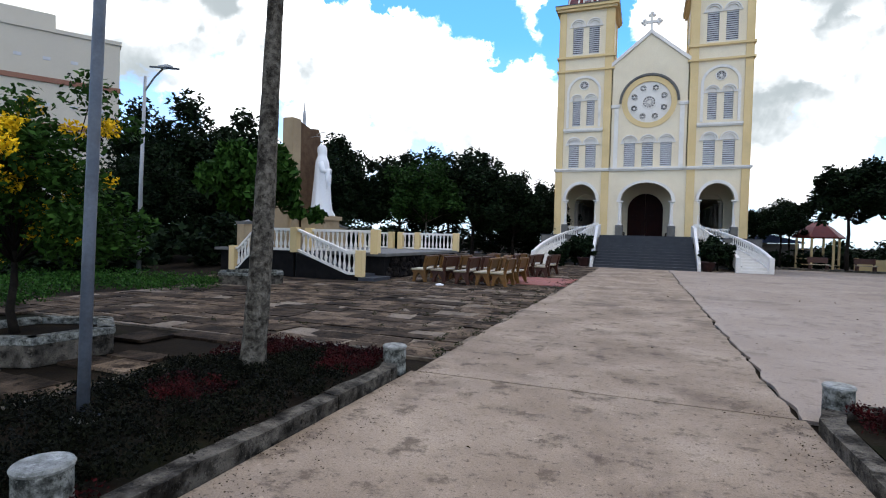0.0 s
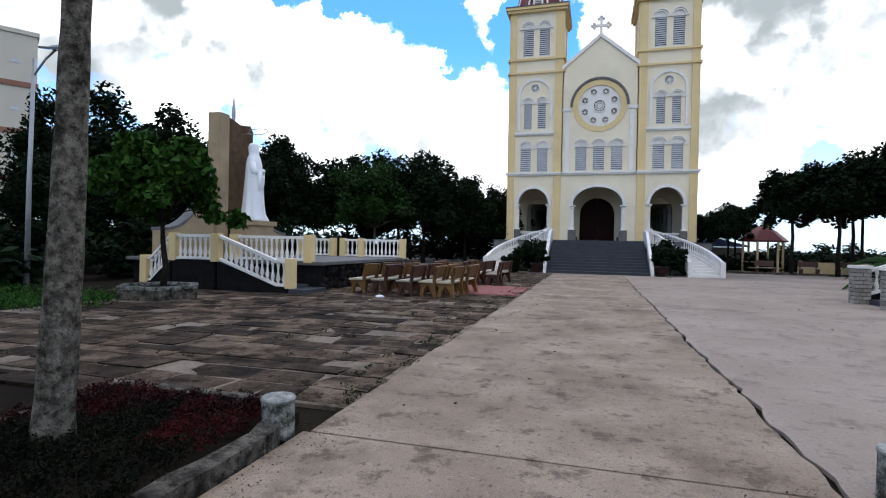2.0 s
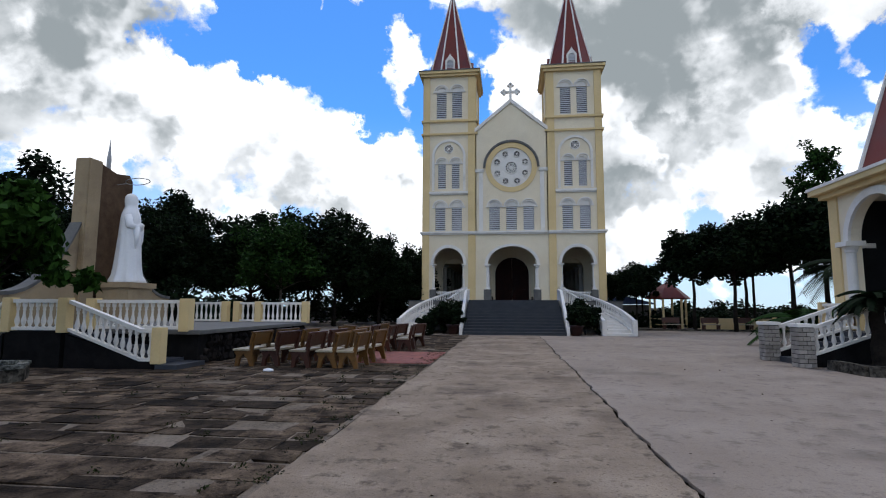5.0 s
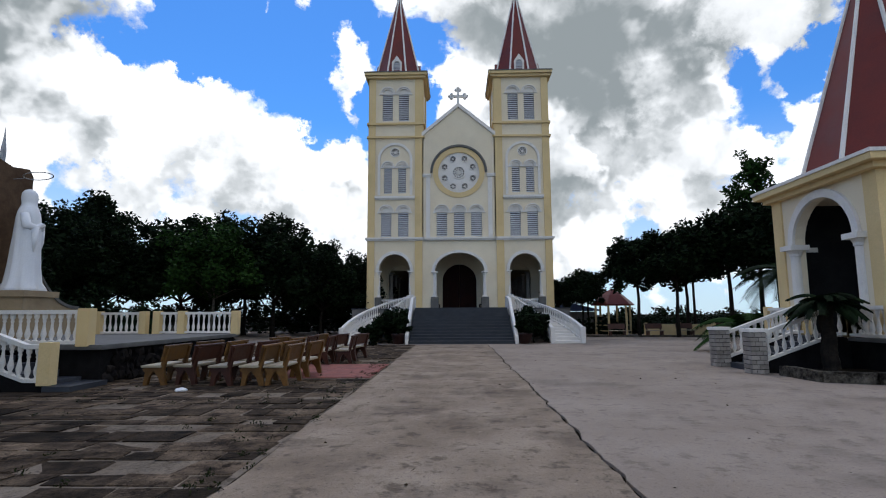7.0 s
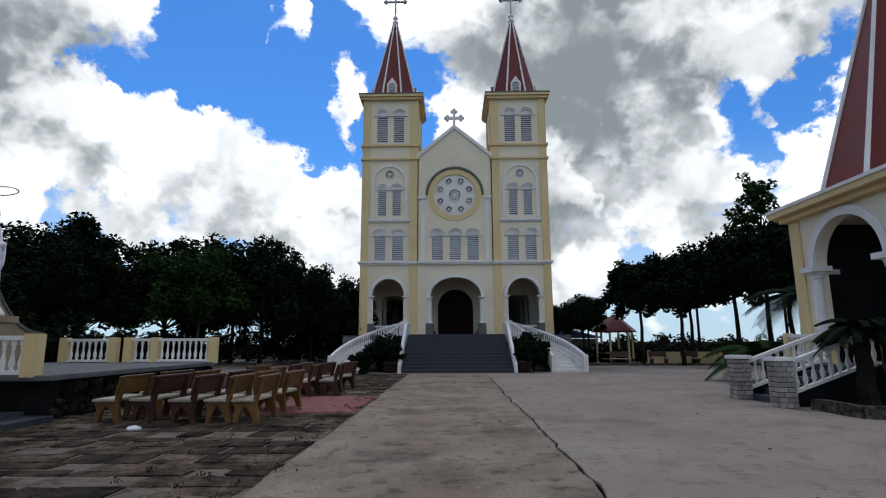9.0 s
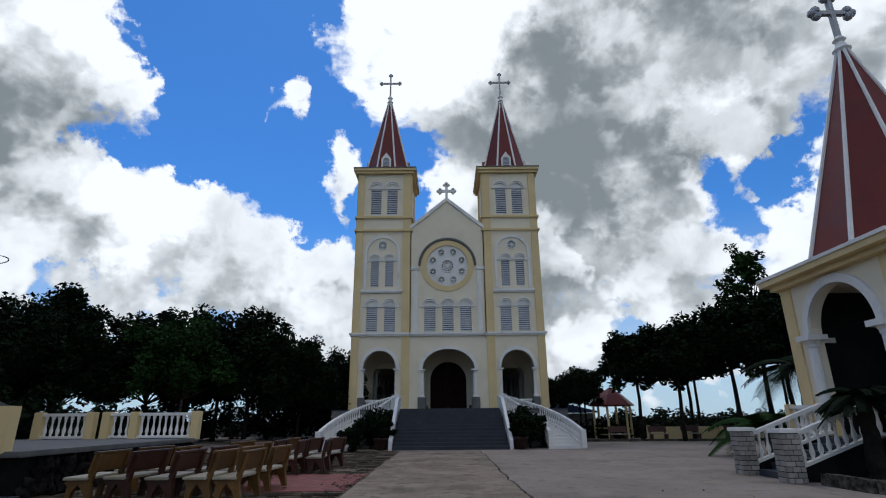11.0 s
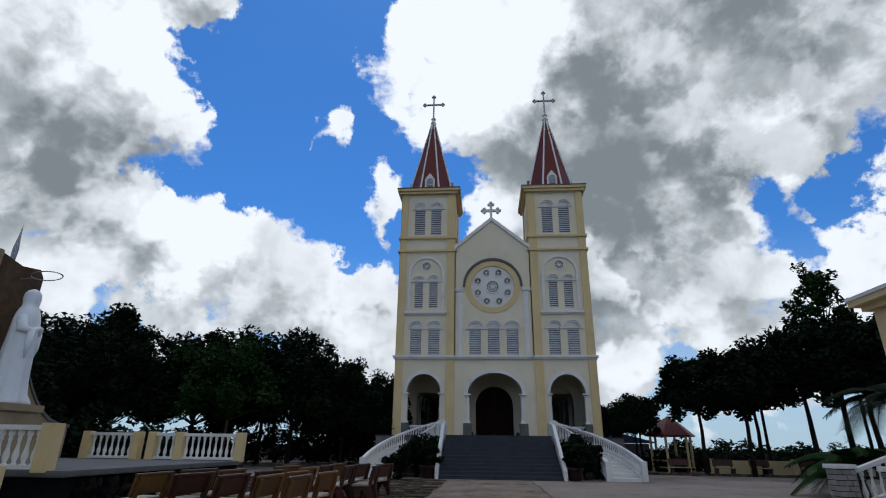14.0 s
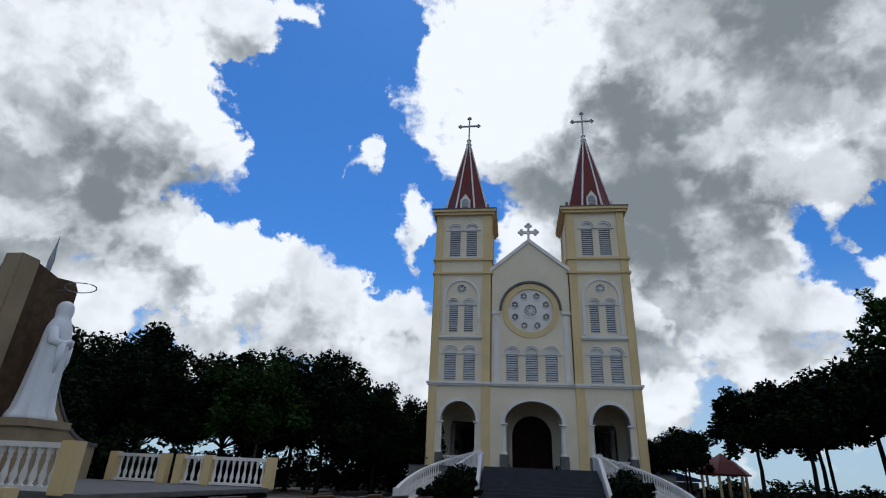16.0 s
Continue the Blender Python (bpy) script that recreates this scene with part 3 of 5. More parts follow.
# ---- flowering bush, lawn and planters ----
def planter(label, at, r, h=0.34, sides=6, turn=0.0):
    p = thing("planter", label, "planter", at=at, turn=turn)
    pts = [(r * math.cos(2 * math.pi * i / sides), r * math.sin(2 * math.pi * i / sides)) for i in range(sides)]
    for i in range(sides):
        (x0, y0), (x1, y1) = pts[i], pts[(i + 1) % sides]
        bm = bmesh.new()
        L = math.hypot(x1 - x0, y1 - y0)
        box(bm, 0.0, 0.0, -0.04, L, 0.16, h)
        bevel(bm, 0.012)
        o = part("wall_panel", bm, KERB, p)
        o.matrix_basis = pose(x0, y0, 0, 0, 0, math.degrees(math.atan2(y1 - y0, x1 - x0)))
        bm = bmesh.new()
        box(bm, -0.02, -0.02, h - 0.075, L + 0.02, 0.18, h + 0.015)
        bevel(bm, 0.015)
        part("rim", bm, BOLLARD, o, "blotchy whitewashed rim")
    bm = bmesh.new()
    slab(bm, [(x * 0.9, y * 0.9) for x, y in pts], "z", -0.03, h - 0.08)
    part("soil", bm, SOIL, p)
    return p


planter("low hexagonal stone planter streaked with white", (-11.85, 13.2, 0), 1.1, 0.34, 6, 10)
planter("low hexagonal planter with a whitewashed rim", (-7.35, 4.05, 0), 0.95, 0.30, 6, 25)
bush = tree("straggly bush with bright yellow flowers in a planter", (-7.55, 3.9, 0.2), 3.2, 1.1, 1.1, LEAF_BRIGHT, BARK_DARK, 61, 17000, 0.065, 0.05, clumps=22, droop=0.2)
rng = np.random.default_rng(62)
fc = [(rng.normal() * 0.62, rng.normal() * 0.62, rng.uniform(1.0, 3.1)) for _ in range(34)]
leaves("blossom", fc, [0.17] * 34, 4500, 0.042, FLOWER, bush, 63, 1.0)
o = copy_thing(bush, pose(-11.2, 4.6, 0, 0, 0, 130))
o.scale = (1.2, 1.2, 1.0)
rng = np.random.default_rng(64)
k = 2600
gx, gy = rng.uniform(-30, -9.5, k), rng.uniform(-2, 13, k)
keep = (gx < -12.3 + 0.9 * np.sin(gy * 1.3)) | ((gy < 3.0) & (gx < -9.3))
c = np.stack((gx[keep], gy[keep], np.full(keep.sum(), 0.08)), 1)
tagged(leaves("grass", c, [0.28] * len(c), len(c) * 34, 0.05, GRASS, None, 65, 1.5), "patch of bright green unmown grass", "grass", kind="stuff")


# ---- church ----
YF, FLOOR = 46.14, 2.1
church = thing("church", "cream and yellow twin-towered church with red spires and grey louvred windows", "church", at=(0, 0, 0))


def mirrored(side, outline):
    return outline if side > 0 else [(-x, z) for x, z in outline][::-1]


def notch_wall(x0, x1, top, cx, half, spring, rise):
    """A wall's outline with an arched doorway cut from its foot."""
    k = rise / half
    return [(x0, FLOOR), (cx - half, FLOOR)] + [(x, spring + (z - spring) * k) for x, z in arc(cx, spring, half, 180, 0, 20)] + [(cx + half, FLOOR), (x1, FLOOR)] + top


def arch_ring(bm, cx, r0, r1, spring, y0, y1, rise_in=None, a0=0, a1=180, n=24):
    k = (rise_in or r0) / r0
    inner = [(x, spring + (z - spring) * k) for x, z in arc(cx, spring, r0, a0, a1, n)]
    outer = [(x, spring + (z - spring) * k) for x, z in arc(cx, spring, r1, a1, a0, n)]
    slab(bm, inner + outer, "y", y0, y1)


SLAT = None


def louvre(cx, half, z0, spring, y, parent):
    """A round-headed louvred window set into the wall."""
    global SLAT
    w = part_empty = None
    bm = bmesh.new()
    arch_ring(bm, cx, half, half + 0.09, spring, y - 0.07, y + 0.1)
    arch_ring(bm, cx, half + 0.13, half + 0.22, spring, y - 0.12, y + 0.02)
    box(bm, cx - half - 0.28, y - 0.11, spring - 0.07, cx - half, y + 0.05, spring + 0.04)
    box(bm, cx + half, y - 0.11, spring - 0.07, cx + half + 0.28, y + 0.05, spring + 0.04)
    w = part("window", bm, WHITE, parent)
    bm = bmesh.new()
    slab(bm, [(cx - half, spring)] + [(cx + half, spring)] + arc(cx, spring, half, 0, 180, 14)[1:-1], "y", y + 0.06, y + 0.16)
    part("tympanum", bm, WHITE, w)
    # black sheet in place of the unlit space behind the slats
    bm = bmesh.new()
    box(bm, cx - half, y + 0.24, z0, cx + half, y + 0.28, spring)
    part("backing", bm, INNER_SHADE, w)
    n = max(8, round((spring - z0) / 0.165))
    pitch_ = (spring - z0) / n
    for i in range(n):
        m = pose(cx, y + 0.12, z0 + (i + 0.5) * pitch_, 56, 0, 0) @ Matrix.Diagonal((half * 2, 1, 1, 1))
        if SLAT is None:
            bm = bmesh.new()
            box(bm, -0.5, -0.075, -0.013, 0.5, 0.075, 0.013)
            SLAT = part("slat", bm, SHUTTER, w)
            SLAT.matrix_basis = m
        else:
            again(SLAT, m, w)
    return w


def rosette(cx, cz, r, y, parent, spokes=8):
    bm = bmesh.new()
    slab(bm, arc(cx, cz, r * 1.25, 0, 360, 24)[:-1], "y", y - 0.05, y + 0.1, [arc(cx, cz, r, 0, 360, 24)[:-1]])
    ring = part("rosette", bm, WHITE, parent)
    # black disc painted as the darkness behind the tracery
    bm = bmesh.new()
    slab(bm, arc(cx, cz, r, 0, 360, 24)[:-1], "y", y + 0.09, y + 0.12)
    part("backing", bm, INNER_SHADE, ring)
    bm = bmesh.new()
    for i in range(spokes):
        a = 2 * math.pi * i / spokes
        m = Matrix.Translation((cx, y + 0.04, cz)) @ Matrix.Rotation(-a, 4, "Y")
        box(bm, r * 0.28, -0.03, -r * 0.07, r * 0.98, 0.04, r * 0.07, m)
        lathe_c = Matrix.Translation((cx + r * 0.72 * math.cos(a + math.pi / spokes), y + 0.04, cz + r * 0.72 * math.sin(a + math.pi / spokes)))
        box(bm, -r * 0.08, -0.03, -r * 0.08, r * 0.08, 0.04, r * 0.08, lathe_c @ Matrix.Rotation(-a, 4, "Y"))
    slab(bm, arc(cx, cz, r * 0.3, 0, 360, 12)[:-1], "y", y, y + 0.08)
    part("tracery", bm, WHITE, ring)


def column(x, y, z0, z1, r, parent, ped=0.0, mat=WHITE):
    bm = bmesh.new()
    h = z1 - z0
    lathe(bm, [(r * 1.35, 0), (r * 1.35, 0.08), (r * 1.12, 0.14), (r, 0.2), (r * 0.9, h - 0.28), (r * 1.1, h - 0.25), (r * 1.1, h - 0.2), (r * 0.95, h - 0.18), (r * 1.3, h - 0.1)], 14, (x, y, z0))
    box(bm, x - r * 1.6, y - r * 1.6, z1 - 0.1, x + r * 1.6, y + r * 1.6, z1)
    c = part("column", bm, mat, parent, smooth=False)
    if ped:
        quick("pedestal", GREY_TRIM, c, (x - ped, y - ped, FLOOR, x + ped, y + ped, z0), w=0.015)
    return c


# centre bay
gable = [(3.0, 16.5), (0, 19.0), (-3.0, 16.5)]
front = notch_wall(-3.0, 3.0, gable, 0, 1.97, 5.12, 1.5)
holes = [arched(c, 0.435, 7.95, 9.95) for c in (-1.41, 0.0, 1.41)]
bm = bmesh.new()
slab(bm, front, "y", YF, YF + 0.45, holes + [arc(0, 13.27, 1.72, 0, 360, 40)[:-1]])
part("wall", bm, CREAM, church)
for c in (-1.41, 0.0, 1.41):
    louvre(c, 0.435, 7.95, 9.95, YF, church)
bm = bmesh.new()
slab(bm, arc(0, 13.27, 2.12, 0, 360, 48)[:-1], "y", YF - 0.06, YF + 0.2, [arc(0, 13.27, 1.70, 0, 360, 48)[:-1]])
rose = part("rose_window", bm, YELLOW, church, "round rose window with eight small rosettes")
bm = bmesh.new()
arch_ring(bm, 0, 2.16, 2.34, 13.27, YF - 0.14, YF + 0.02)
part("hood", bm, GREY_TRIM, rose)
bm = bmesh.new()
slab(bm, arc(0, 13.27, 1.76, 0, 360, 48)[:-1], "y", YF + 0.06, YF + 0.3, [arc(1.25 * math.cos(radians(22.5 + 45 * i)), 13.27 + 1.25 * math.sin(radians(22.5 + 45 * i)), 0.24, 0, 360, 16)[:-1] for i in range(8)] + [arc(0, 13.27, 0.46, 0, 360, 24)[:-1]])
part("disc", bm, WHITE, rose)
for i in range(8):
    a = radians(22.5 + 45 * i)
    rosette(1.25 * math.cos(a), 13.27 + 1.25 * math.sin(a), 0.24, YF + 0.04, rose, 6)
rosette(0, 13.27, 0.46, YF + 0.04, rose, 12)
for s in (-1, 1):
    bm = bmesh.new()
    slab(bm, mirrored(s, [(3.05, 16.35), (3.05, 16.68), (0, 19.22), (0, 18.88)]), "y", YF - 0.12, YF + 0.5)
    part("gable_coping", bm, WHITE, church)
    x0, x1 = sorted((s * 2.36, s * 2.70))
    quick("pilaster", WHITE, church, (x0, YF - 0.06, 7.9, x1, YF + 0.05, 12.9))
    x0, x1 = sorted((s * 2.28, s * 3.0))
    quick("capital", WHITE, church, (x0, YF - 0.12, 12.9, x1, YF + 0.05, 13.0), (x0, YF - 0.16, 13.0, x1, YF + 0.05, 13.16))


def cross_mesh(h, arm, t, y, z, x=0.0, knob=1.0):
    bm = bmesh.new()
    az = z + h * 0.62
    box(bm, x - t, y - t, z, x + t, y + t, z + h)
    box(bm, x - arm, y - t, az - t, x - t, y + t, az + t)
    box(bm, x + t, y - t, az - t, x + arm, y + t, az + t)
    for cx, cz in ((x - arm, az), (x + arm, az), (x, z + h)):
        for k in range(3):
            a = radians({0: 180, 1: 0, 2: 90}[[(x - arm, az), (x + arm, az), (x, z + h)].index((cx, cz))] + (k - 1) * 90)
            bmesh.ops.create_uvsphere(bm, u_segments=8, v_segments=6, radius=t * 1.5 * knob, matrix=Matrix.Translation((cx + math.cos(a) * t * 1.6, y, cz + math.sin(a) * t * 1.6)))
    return bm


part("gable_cross", cross_mesh(1.45, 0.55, 0.10, YF + 0.2, 19.0), WHITE, church)
bm = bmesh.new()
arch_ring(bm, 0, 1.98, 2.24, 5.12, YF - 0.12, YF + 0.02, 1.5)
part("arch_moulding", bm, WHITE, church)
for x in (-2.02, 2.02):
    column(x, YF + 0.12, 3.06, 5.12, 0.17, church, 0.3)

# towers
for s in (-1, 1):
    tower = bpy.data.objects.new("tower", None)
    scene.collection.objects.link(tower)
    tower.parent = church
    a, b, c = s * 3.0, s * 7.4, s * 5.25
    lo, hi = min(a, b), max(a, b)
    wins = [(s * 4.56, 0.43, 7.95, 9.97), (s * 5.96, 0.43, 7.95, 9.97), (s * 4.67, 0.33, 11.55, 13.75), (s * 5.84, 0.33, 11.55, 13.75), (s * 4.55, 0.43, 17.72, 20.08), (s * 5.90, 0.43, 17.72, 20.08)]
    bm = bmesh.new()
    slab(bm, notch_wall(lo, hi, [(hi, 21.4), (lo, 21.4)], c, 1.25, 5.18, 1.34), "y", YF, YF + 0.45, [arched(w[0], w[1], w[2], w[3]) for w in wins] + [arc(c, 15.03, 0.33, 0, 360, 20)[:-1]])
    part("wall", bm, CREAM, tower)
    for w in wins:
        louvre(*w, YF, tower)
    rosette(c, 15.03, 0.33, YF, tower, 8)
    bm = bmesh.new()
    arch_ring(bm, c, 1.22, 1.42, 14.42, YF - 0.1, YF + 0.02)
    box(bm, c - 1.42, YF - 0.1, 11.42, c - 1.22, YF + 0.02, 14.42)
    box(bm, c + 1.22, YF - 0.1, 11.42, c + 1.42, YF + 0.02, 14.42)
    part("window_surround", bm, WHITE, tower)
    bm = bmesh.new()
    box(bm, c - 1.65, YF - 0.2, 11.12, c + 1.65, YF + 0.02, 11.3)
    box(bm, c - 1.6, YF - 0.12, 11.02, c + 1.6, YF + 0.02, 11.12)
    part("sill", bm, WHITE, tower)
    # side walls: inner arched at the porch, outer closed off to darken it; back wall
    for x, depth in ((lo, 0.4), (hi - 0.4, 0.4)):
        bm = bmesh.new()
        inner_side = abs(x + 0.2) < 5
        outline = [(YF + 0.45, FLOOR), (YF + 4.4, FLOOR), (YF + 4.4, 21.4), (YF + 0.45, 21.4)] if not inner_side else [(YF + 0.45, FLOOR), (YF + 1.2, FLOOR)] + arc(YF + 2.4, 5.0, 1.2, 180, 0, 14) + [(YF + 3.6, FLOOR), (YF + 4.4, FLOOR), (YF + 4.4, 21.4), (YF + 0.45, 21.4)]
        slab(bm, outline, "x", x, x + depth)
        part("side_wall", bm, CREAM, tower)
    quick("back_wall", CREAM, tower, (lo + 0.4, YF + 4.0, 7.4, hi - 0.4, YF + 4.4, 21.4))
    quick("porch_ceiling", CREAM, tower, (lo + 0.4, YF + 0.45, 7.2, hi - 0.4, YF + 4.0, 7.4))
    for x0, x1 in ((lo, lo + 0.6), (hi - 0.5, hi)) if s > 0 else ((lo, lo + 0.5), (hi - 0.6, hi)):
        quick("corner_pilaster", YELLOW, tower, (x0 - 0.004, YF - 0.1, FLOOR, x1 + 0.004, YF - 0.002, 21.39))
    for x in (lo - 0.09, hi + 0.002):
        for y0, y1 in ((YF, YF + 0.6), (YF + 3.8, YF + 4.4)):
            quick("corner_pilaster", YELLOW, tower, (x, y0, 7.9 if abs(x) < 4 else FLOOR, x + 0.088, y1, 21.39))
    for z0, z1, o in ((17.36, 17.54, 0.2), (16.22, 16.38, 0.2), (7.62, 7.74, 0.16), (7.74, 7.88, 0.24)):
        quick("string_course", YELLOW if z0 > 10 else WHITE, tower, (lo - o, YF - o, z0, hi + o, YF - 0.11, z1), (lo - o, YF - 0.11, z0, lo - 0.1, YF + 4.5, z1), (hi + 0.1, YF - 0.11, z0, hi + o, YF + 4.5, z1))
    bm = bmesh.new()
    box(bm, lo - 0.28, YF - 0.30, 21.4, hi + 0.28, YF + 4.7, 21.62)
    box(bm, lo - 0.42, YF - 0.44, 21.62, hi + 0.42, YF + 4.84, 21.84)
    part("eave", bm, YELLOW, tower)
    quick("eave_edge", GREY_TRIM, tower, (lo - 0.46, YF - 0.48, 21.84, hi + 0.46, YF + 4.88, 21.92))
    # octagonal spire with white ribs and four dormers
    cy, cx, R = YF + 2.2, s * 5.2, 2.12
    bm = bmesh.new()
    lathe(bm, [(R, 0), (0.13, 8.1)], 8, (cx, cy, 21.9), radians(22.5))
    spire = part("spire", bm, ROOF_RED, tower, "steep red octagonal spire")
    for i in range(8):
        an = radians(22.5 + 45 * i)
        bm = bmesh.new()
        tube(bm, [(cx + (R + 0.01) * math.cos(an), cy + (R + 0.01) * math.sin(an), 21.9), (cx + 0.14 * math.cos(an), cy + 0.14 * math.sin(an), 30.0)], [0.085, 0.06], 6)
        part("rib", bm, WHITE, spire)
    for i in range(4):
        m = Matrix.Translation((cx, cy, 21.92)) @ Matrix.Rotation(radians(90 * i), 4, "Z")
        bm = bmesh.new()
        slab(bm, [(-0.42, 0), (0.42, 0), (0.42, 1.15), (0, 1.75), (-0.42, 1.15)], "y", -1.92, -1.4, [arched(0, 0.28, 0.06, 0.95)])
        o = part("dormer", bm, WHITE if i == 0 else ROOF_RED, spire)
        o.matrix_basis = m
        bm = bmesh.new()
        box(bm, -0.3, -1.8, 0.05, 0.3, -1.74, 1.26)
        for k in range(8):
            box(bm, -0.28, -1.86, 0.1 + 0.13 * k, 0.28, -1.8, 0.17 + 0.13 * k)
        o = part("dormer_louvre", bm, SHUTTER, spire)
        o.matrix_basis = m
    bm = bmesh.new()
    lathe(bm, [(0.2, 29.85), (0.28, 29.95), (0.2, 30.1), (0.14, 30.3), (0.24, 30.42), (0.14, 30.55), (0.08, 30.7)], 12, (cx, cy, 0))
    part("finial", bm, WHITE, spire)
    part("spire_cross", cross_mesh(2.3, 0.85, 0.065, cy, 30.65, cx, 1.2), GALV, spire)
    bm = bmesh.new()
    arch_ring(bm, c, 1.26, 1.5, 5.18, YF - 0.12, YF + 0.02, 1.34)
    part("arch_moulding", bm, WHITE, tower)
    for x in (c - 1.3, c + 1.3):
        column(x, YF + 0.14, 3.06, 5.18, 0.15, tower, 0.26)
quick("string_course", WHITE, church, (-2.8, YF - 0.16, 7.62, 2.8, YF - 0.002, 7.74), (-2.8, YF - 0.24, 7.74, 2.8, YF - 0.002, 7.88))

# porch inside, doors, nave
bm = bmesh.new()
slab(bm, [(-7.2, FLOOR), (-6.3, FLOOR)] + arc(-5.25, 5.0, 1.05, 180, 0, 14) + [(-4.2, FLOOR), (-1.5, FLOOR)] + arc(0, 4.6, 1.5, 180, 0, 18) + [(1.5, FLOOR), (4.2, FLOOR)] + arc(5.25, 5.0, 1.05, 180, 0, 14) + [(6.3, FLOOR), (7.2, FLOOR), (7.2, 7.4), (-7.2, 7.4)], "y", YF + 4.4, YF + 4.7)
part("porch_back_wall", bm, CREAM, church)
quick("porch_ceiling", CREAM, church, (-2.99, YF + 0.46, 7.2, 2.99, YF + 4.39, 7.4))
for s in (-1, 1):
    door = quick("door", DOOR_RED, church, (min(0.01 * s, 1.5 * s), YF + 4.56, FLOOR + 0.01, max(0.01 * s, 1.5 * s), YF + 4.64, 6.1), label="dark red panelled wooden door leaf")
    for k in range(4):
        quick("panel", DOOR_RED, door, (0.75 * s - 0.5, YF + 4.53, FLOOR + 0.2 + 0.9 * k, 0.75 * s + 0.5, YF + 4.558, FLOOR + 0.95 + 0.9 * k), w=0.015)
    quick("porch_bench", DOOR_RED, church, (min(1.7 * s, 2.4 * s), YF + 4.0, FLOOR + 0.4, max(1.7 * s, 2.4 * s), YF + 4.3, FLOOR + 0.46), (1.75 * s - 0.05, YF + 4.0, FLOOR, 1.75 * s + 0.05, YF + 4.3, FLOOR + 0.4), (2.35 * s - 0.05, YF + 4.0, FLOOR, 2.35 * s + 0.05, YF + 4.3, FLOOR + 0.4))
    for k in range(6):
        column(s * 6.4, YF + 7.0 + 3.2 * k, FLOOR, 5.6, 0.2, church)
    quick("nave_side_roof", CREAM, church, (min(s * 3.9, s * 7.2), YF + 4.7, 5.6, max(s * 3.9, s * 7.2), YF + 28, 6.1))
    # added wall shuts daylight out of the open aisle so the bays darken
    quick("aisle_wall", CREAM, church, (min(s * 7.0, s * 7.2), YF + 4.71, FLOOR, max(s * 7.0, s * 7.2), YF + 28, 5.59))
    quick("nave_wall", CREAM, church, (min(s * 3.6, s * 3.9), YF + 4.71, FLOOR, max(s * 3.6, s * 3.9), YF + 28, 13.0))
bm = bmesh.new()
slab(bm, [(-4.3, 12.9), (4.3, 12.9), (0, 16.4)], "y", YF + 0.5, YF + 28)
part("nave_roof", bm, ROOF_RED, church)
quick("end_wall", CREAM, church, (-7.2, YF + 28, 0, 7.2, YF + 28.4, 12.9))

# terrace and flights of steps
terrace = thing("terrace", "raised church terrace with dark stone front", "terrace", kind="structure")
quick("base", GREY_TRIM, terrace, (-7.4, 40.0, -0.04, 7.4, YF + 28, FLOOR - 0.06))
quick("paving", GRANITE, terrace, (-7.45, 39.95, FLOOR - 0.06, 7.45, YF + 28, FLOOR))
quick("landing", GRANITE, terrace, (-2.9, 37.8, -0.04, 2.9, 39.95, FLOOR))
stair = thing("stair", "wide dark grey granite steps up to the church", "steps", at=(0, 34.2, 0), kind="structure")
for i in range(12):
    w = 3.02 - 0.01 * i
    quick("step", GRANITE, stair, (-w, i * 0.3, -0.03 if i == 0 else 0.175 * i - 0.02, w, 3.6, 0.175 * (i + 1)), (-w - 0.0, i * 0.3 - 0.03, 0.175 * (i + 1) - 0.035, w, i * 0.3, 0.175 * (i + 1)))
for s in (-1, 1):
    bm = bmesh.new()
    slab(bm, [(34.1, -0.03), (34.1, 0.45), (37.9, 2.7), (40.0, 2.9), (40.0, -0.03)], "x", min(s * 3.03, s * 3.2), max(s * 3.03, s * 3.2))
    part("cheek_wall", bm, WHITE, stair).matrix_basis = pose(0, -34.2, 0)

BALUSTER = None


def baluster_mesh():
    bm = bmesh.new()
    lathe(bm, [(0.055, 0), (0.055, 0.06), (0.03, 0.09), (0.06, 0.22), (0.062, 0.30), (0.035, 0.48), (0.026, 0.66), (0.042, 0.72), (0.03, 0.78), (0.055, 0.84), (0.055, 1.0)], 8)
    return bm


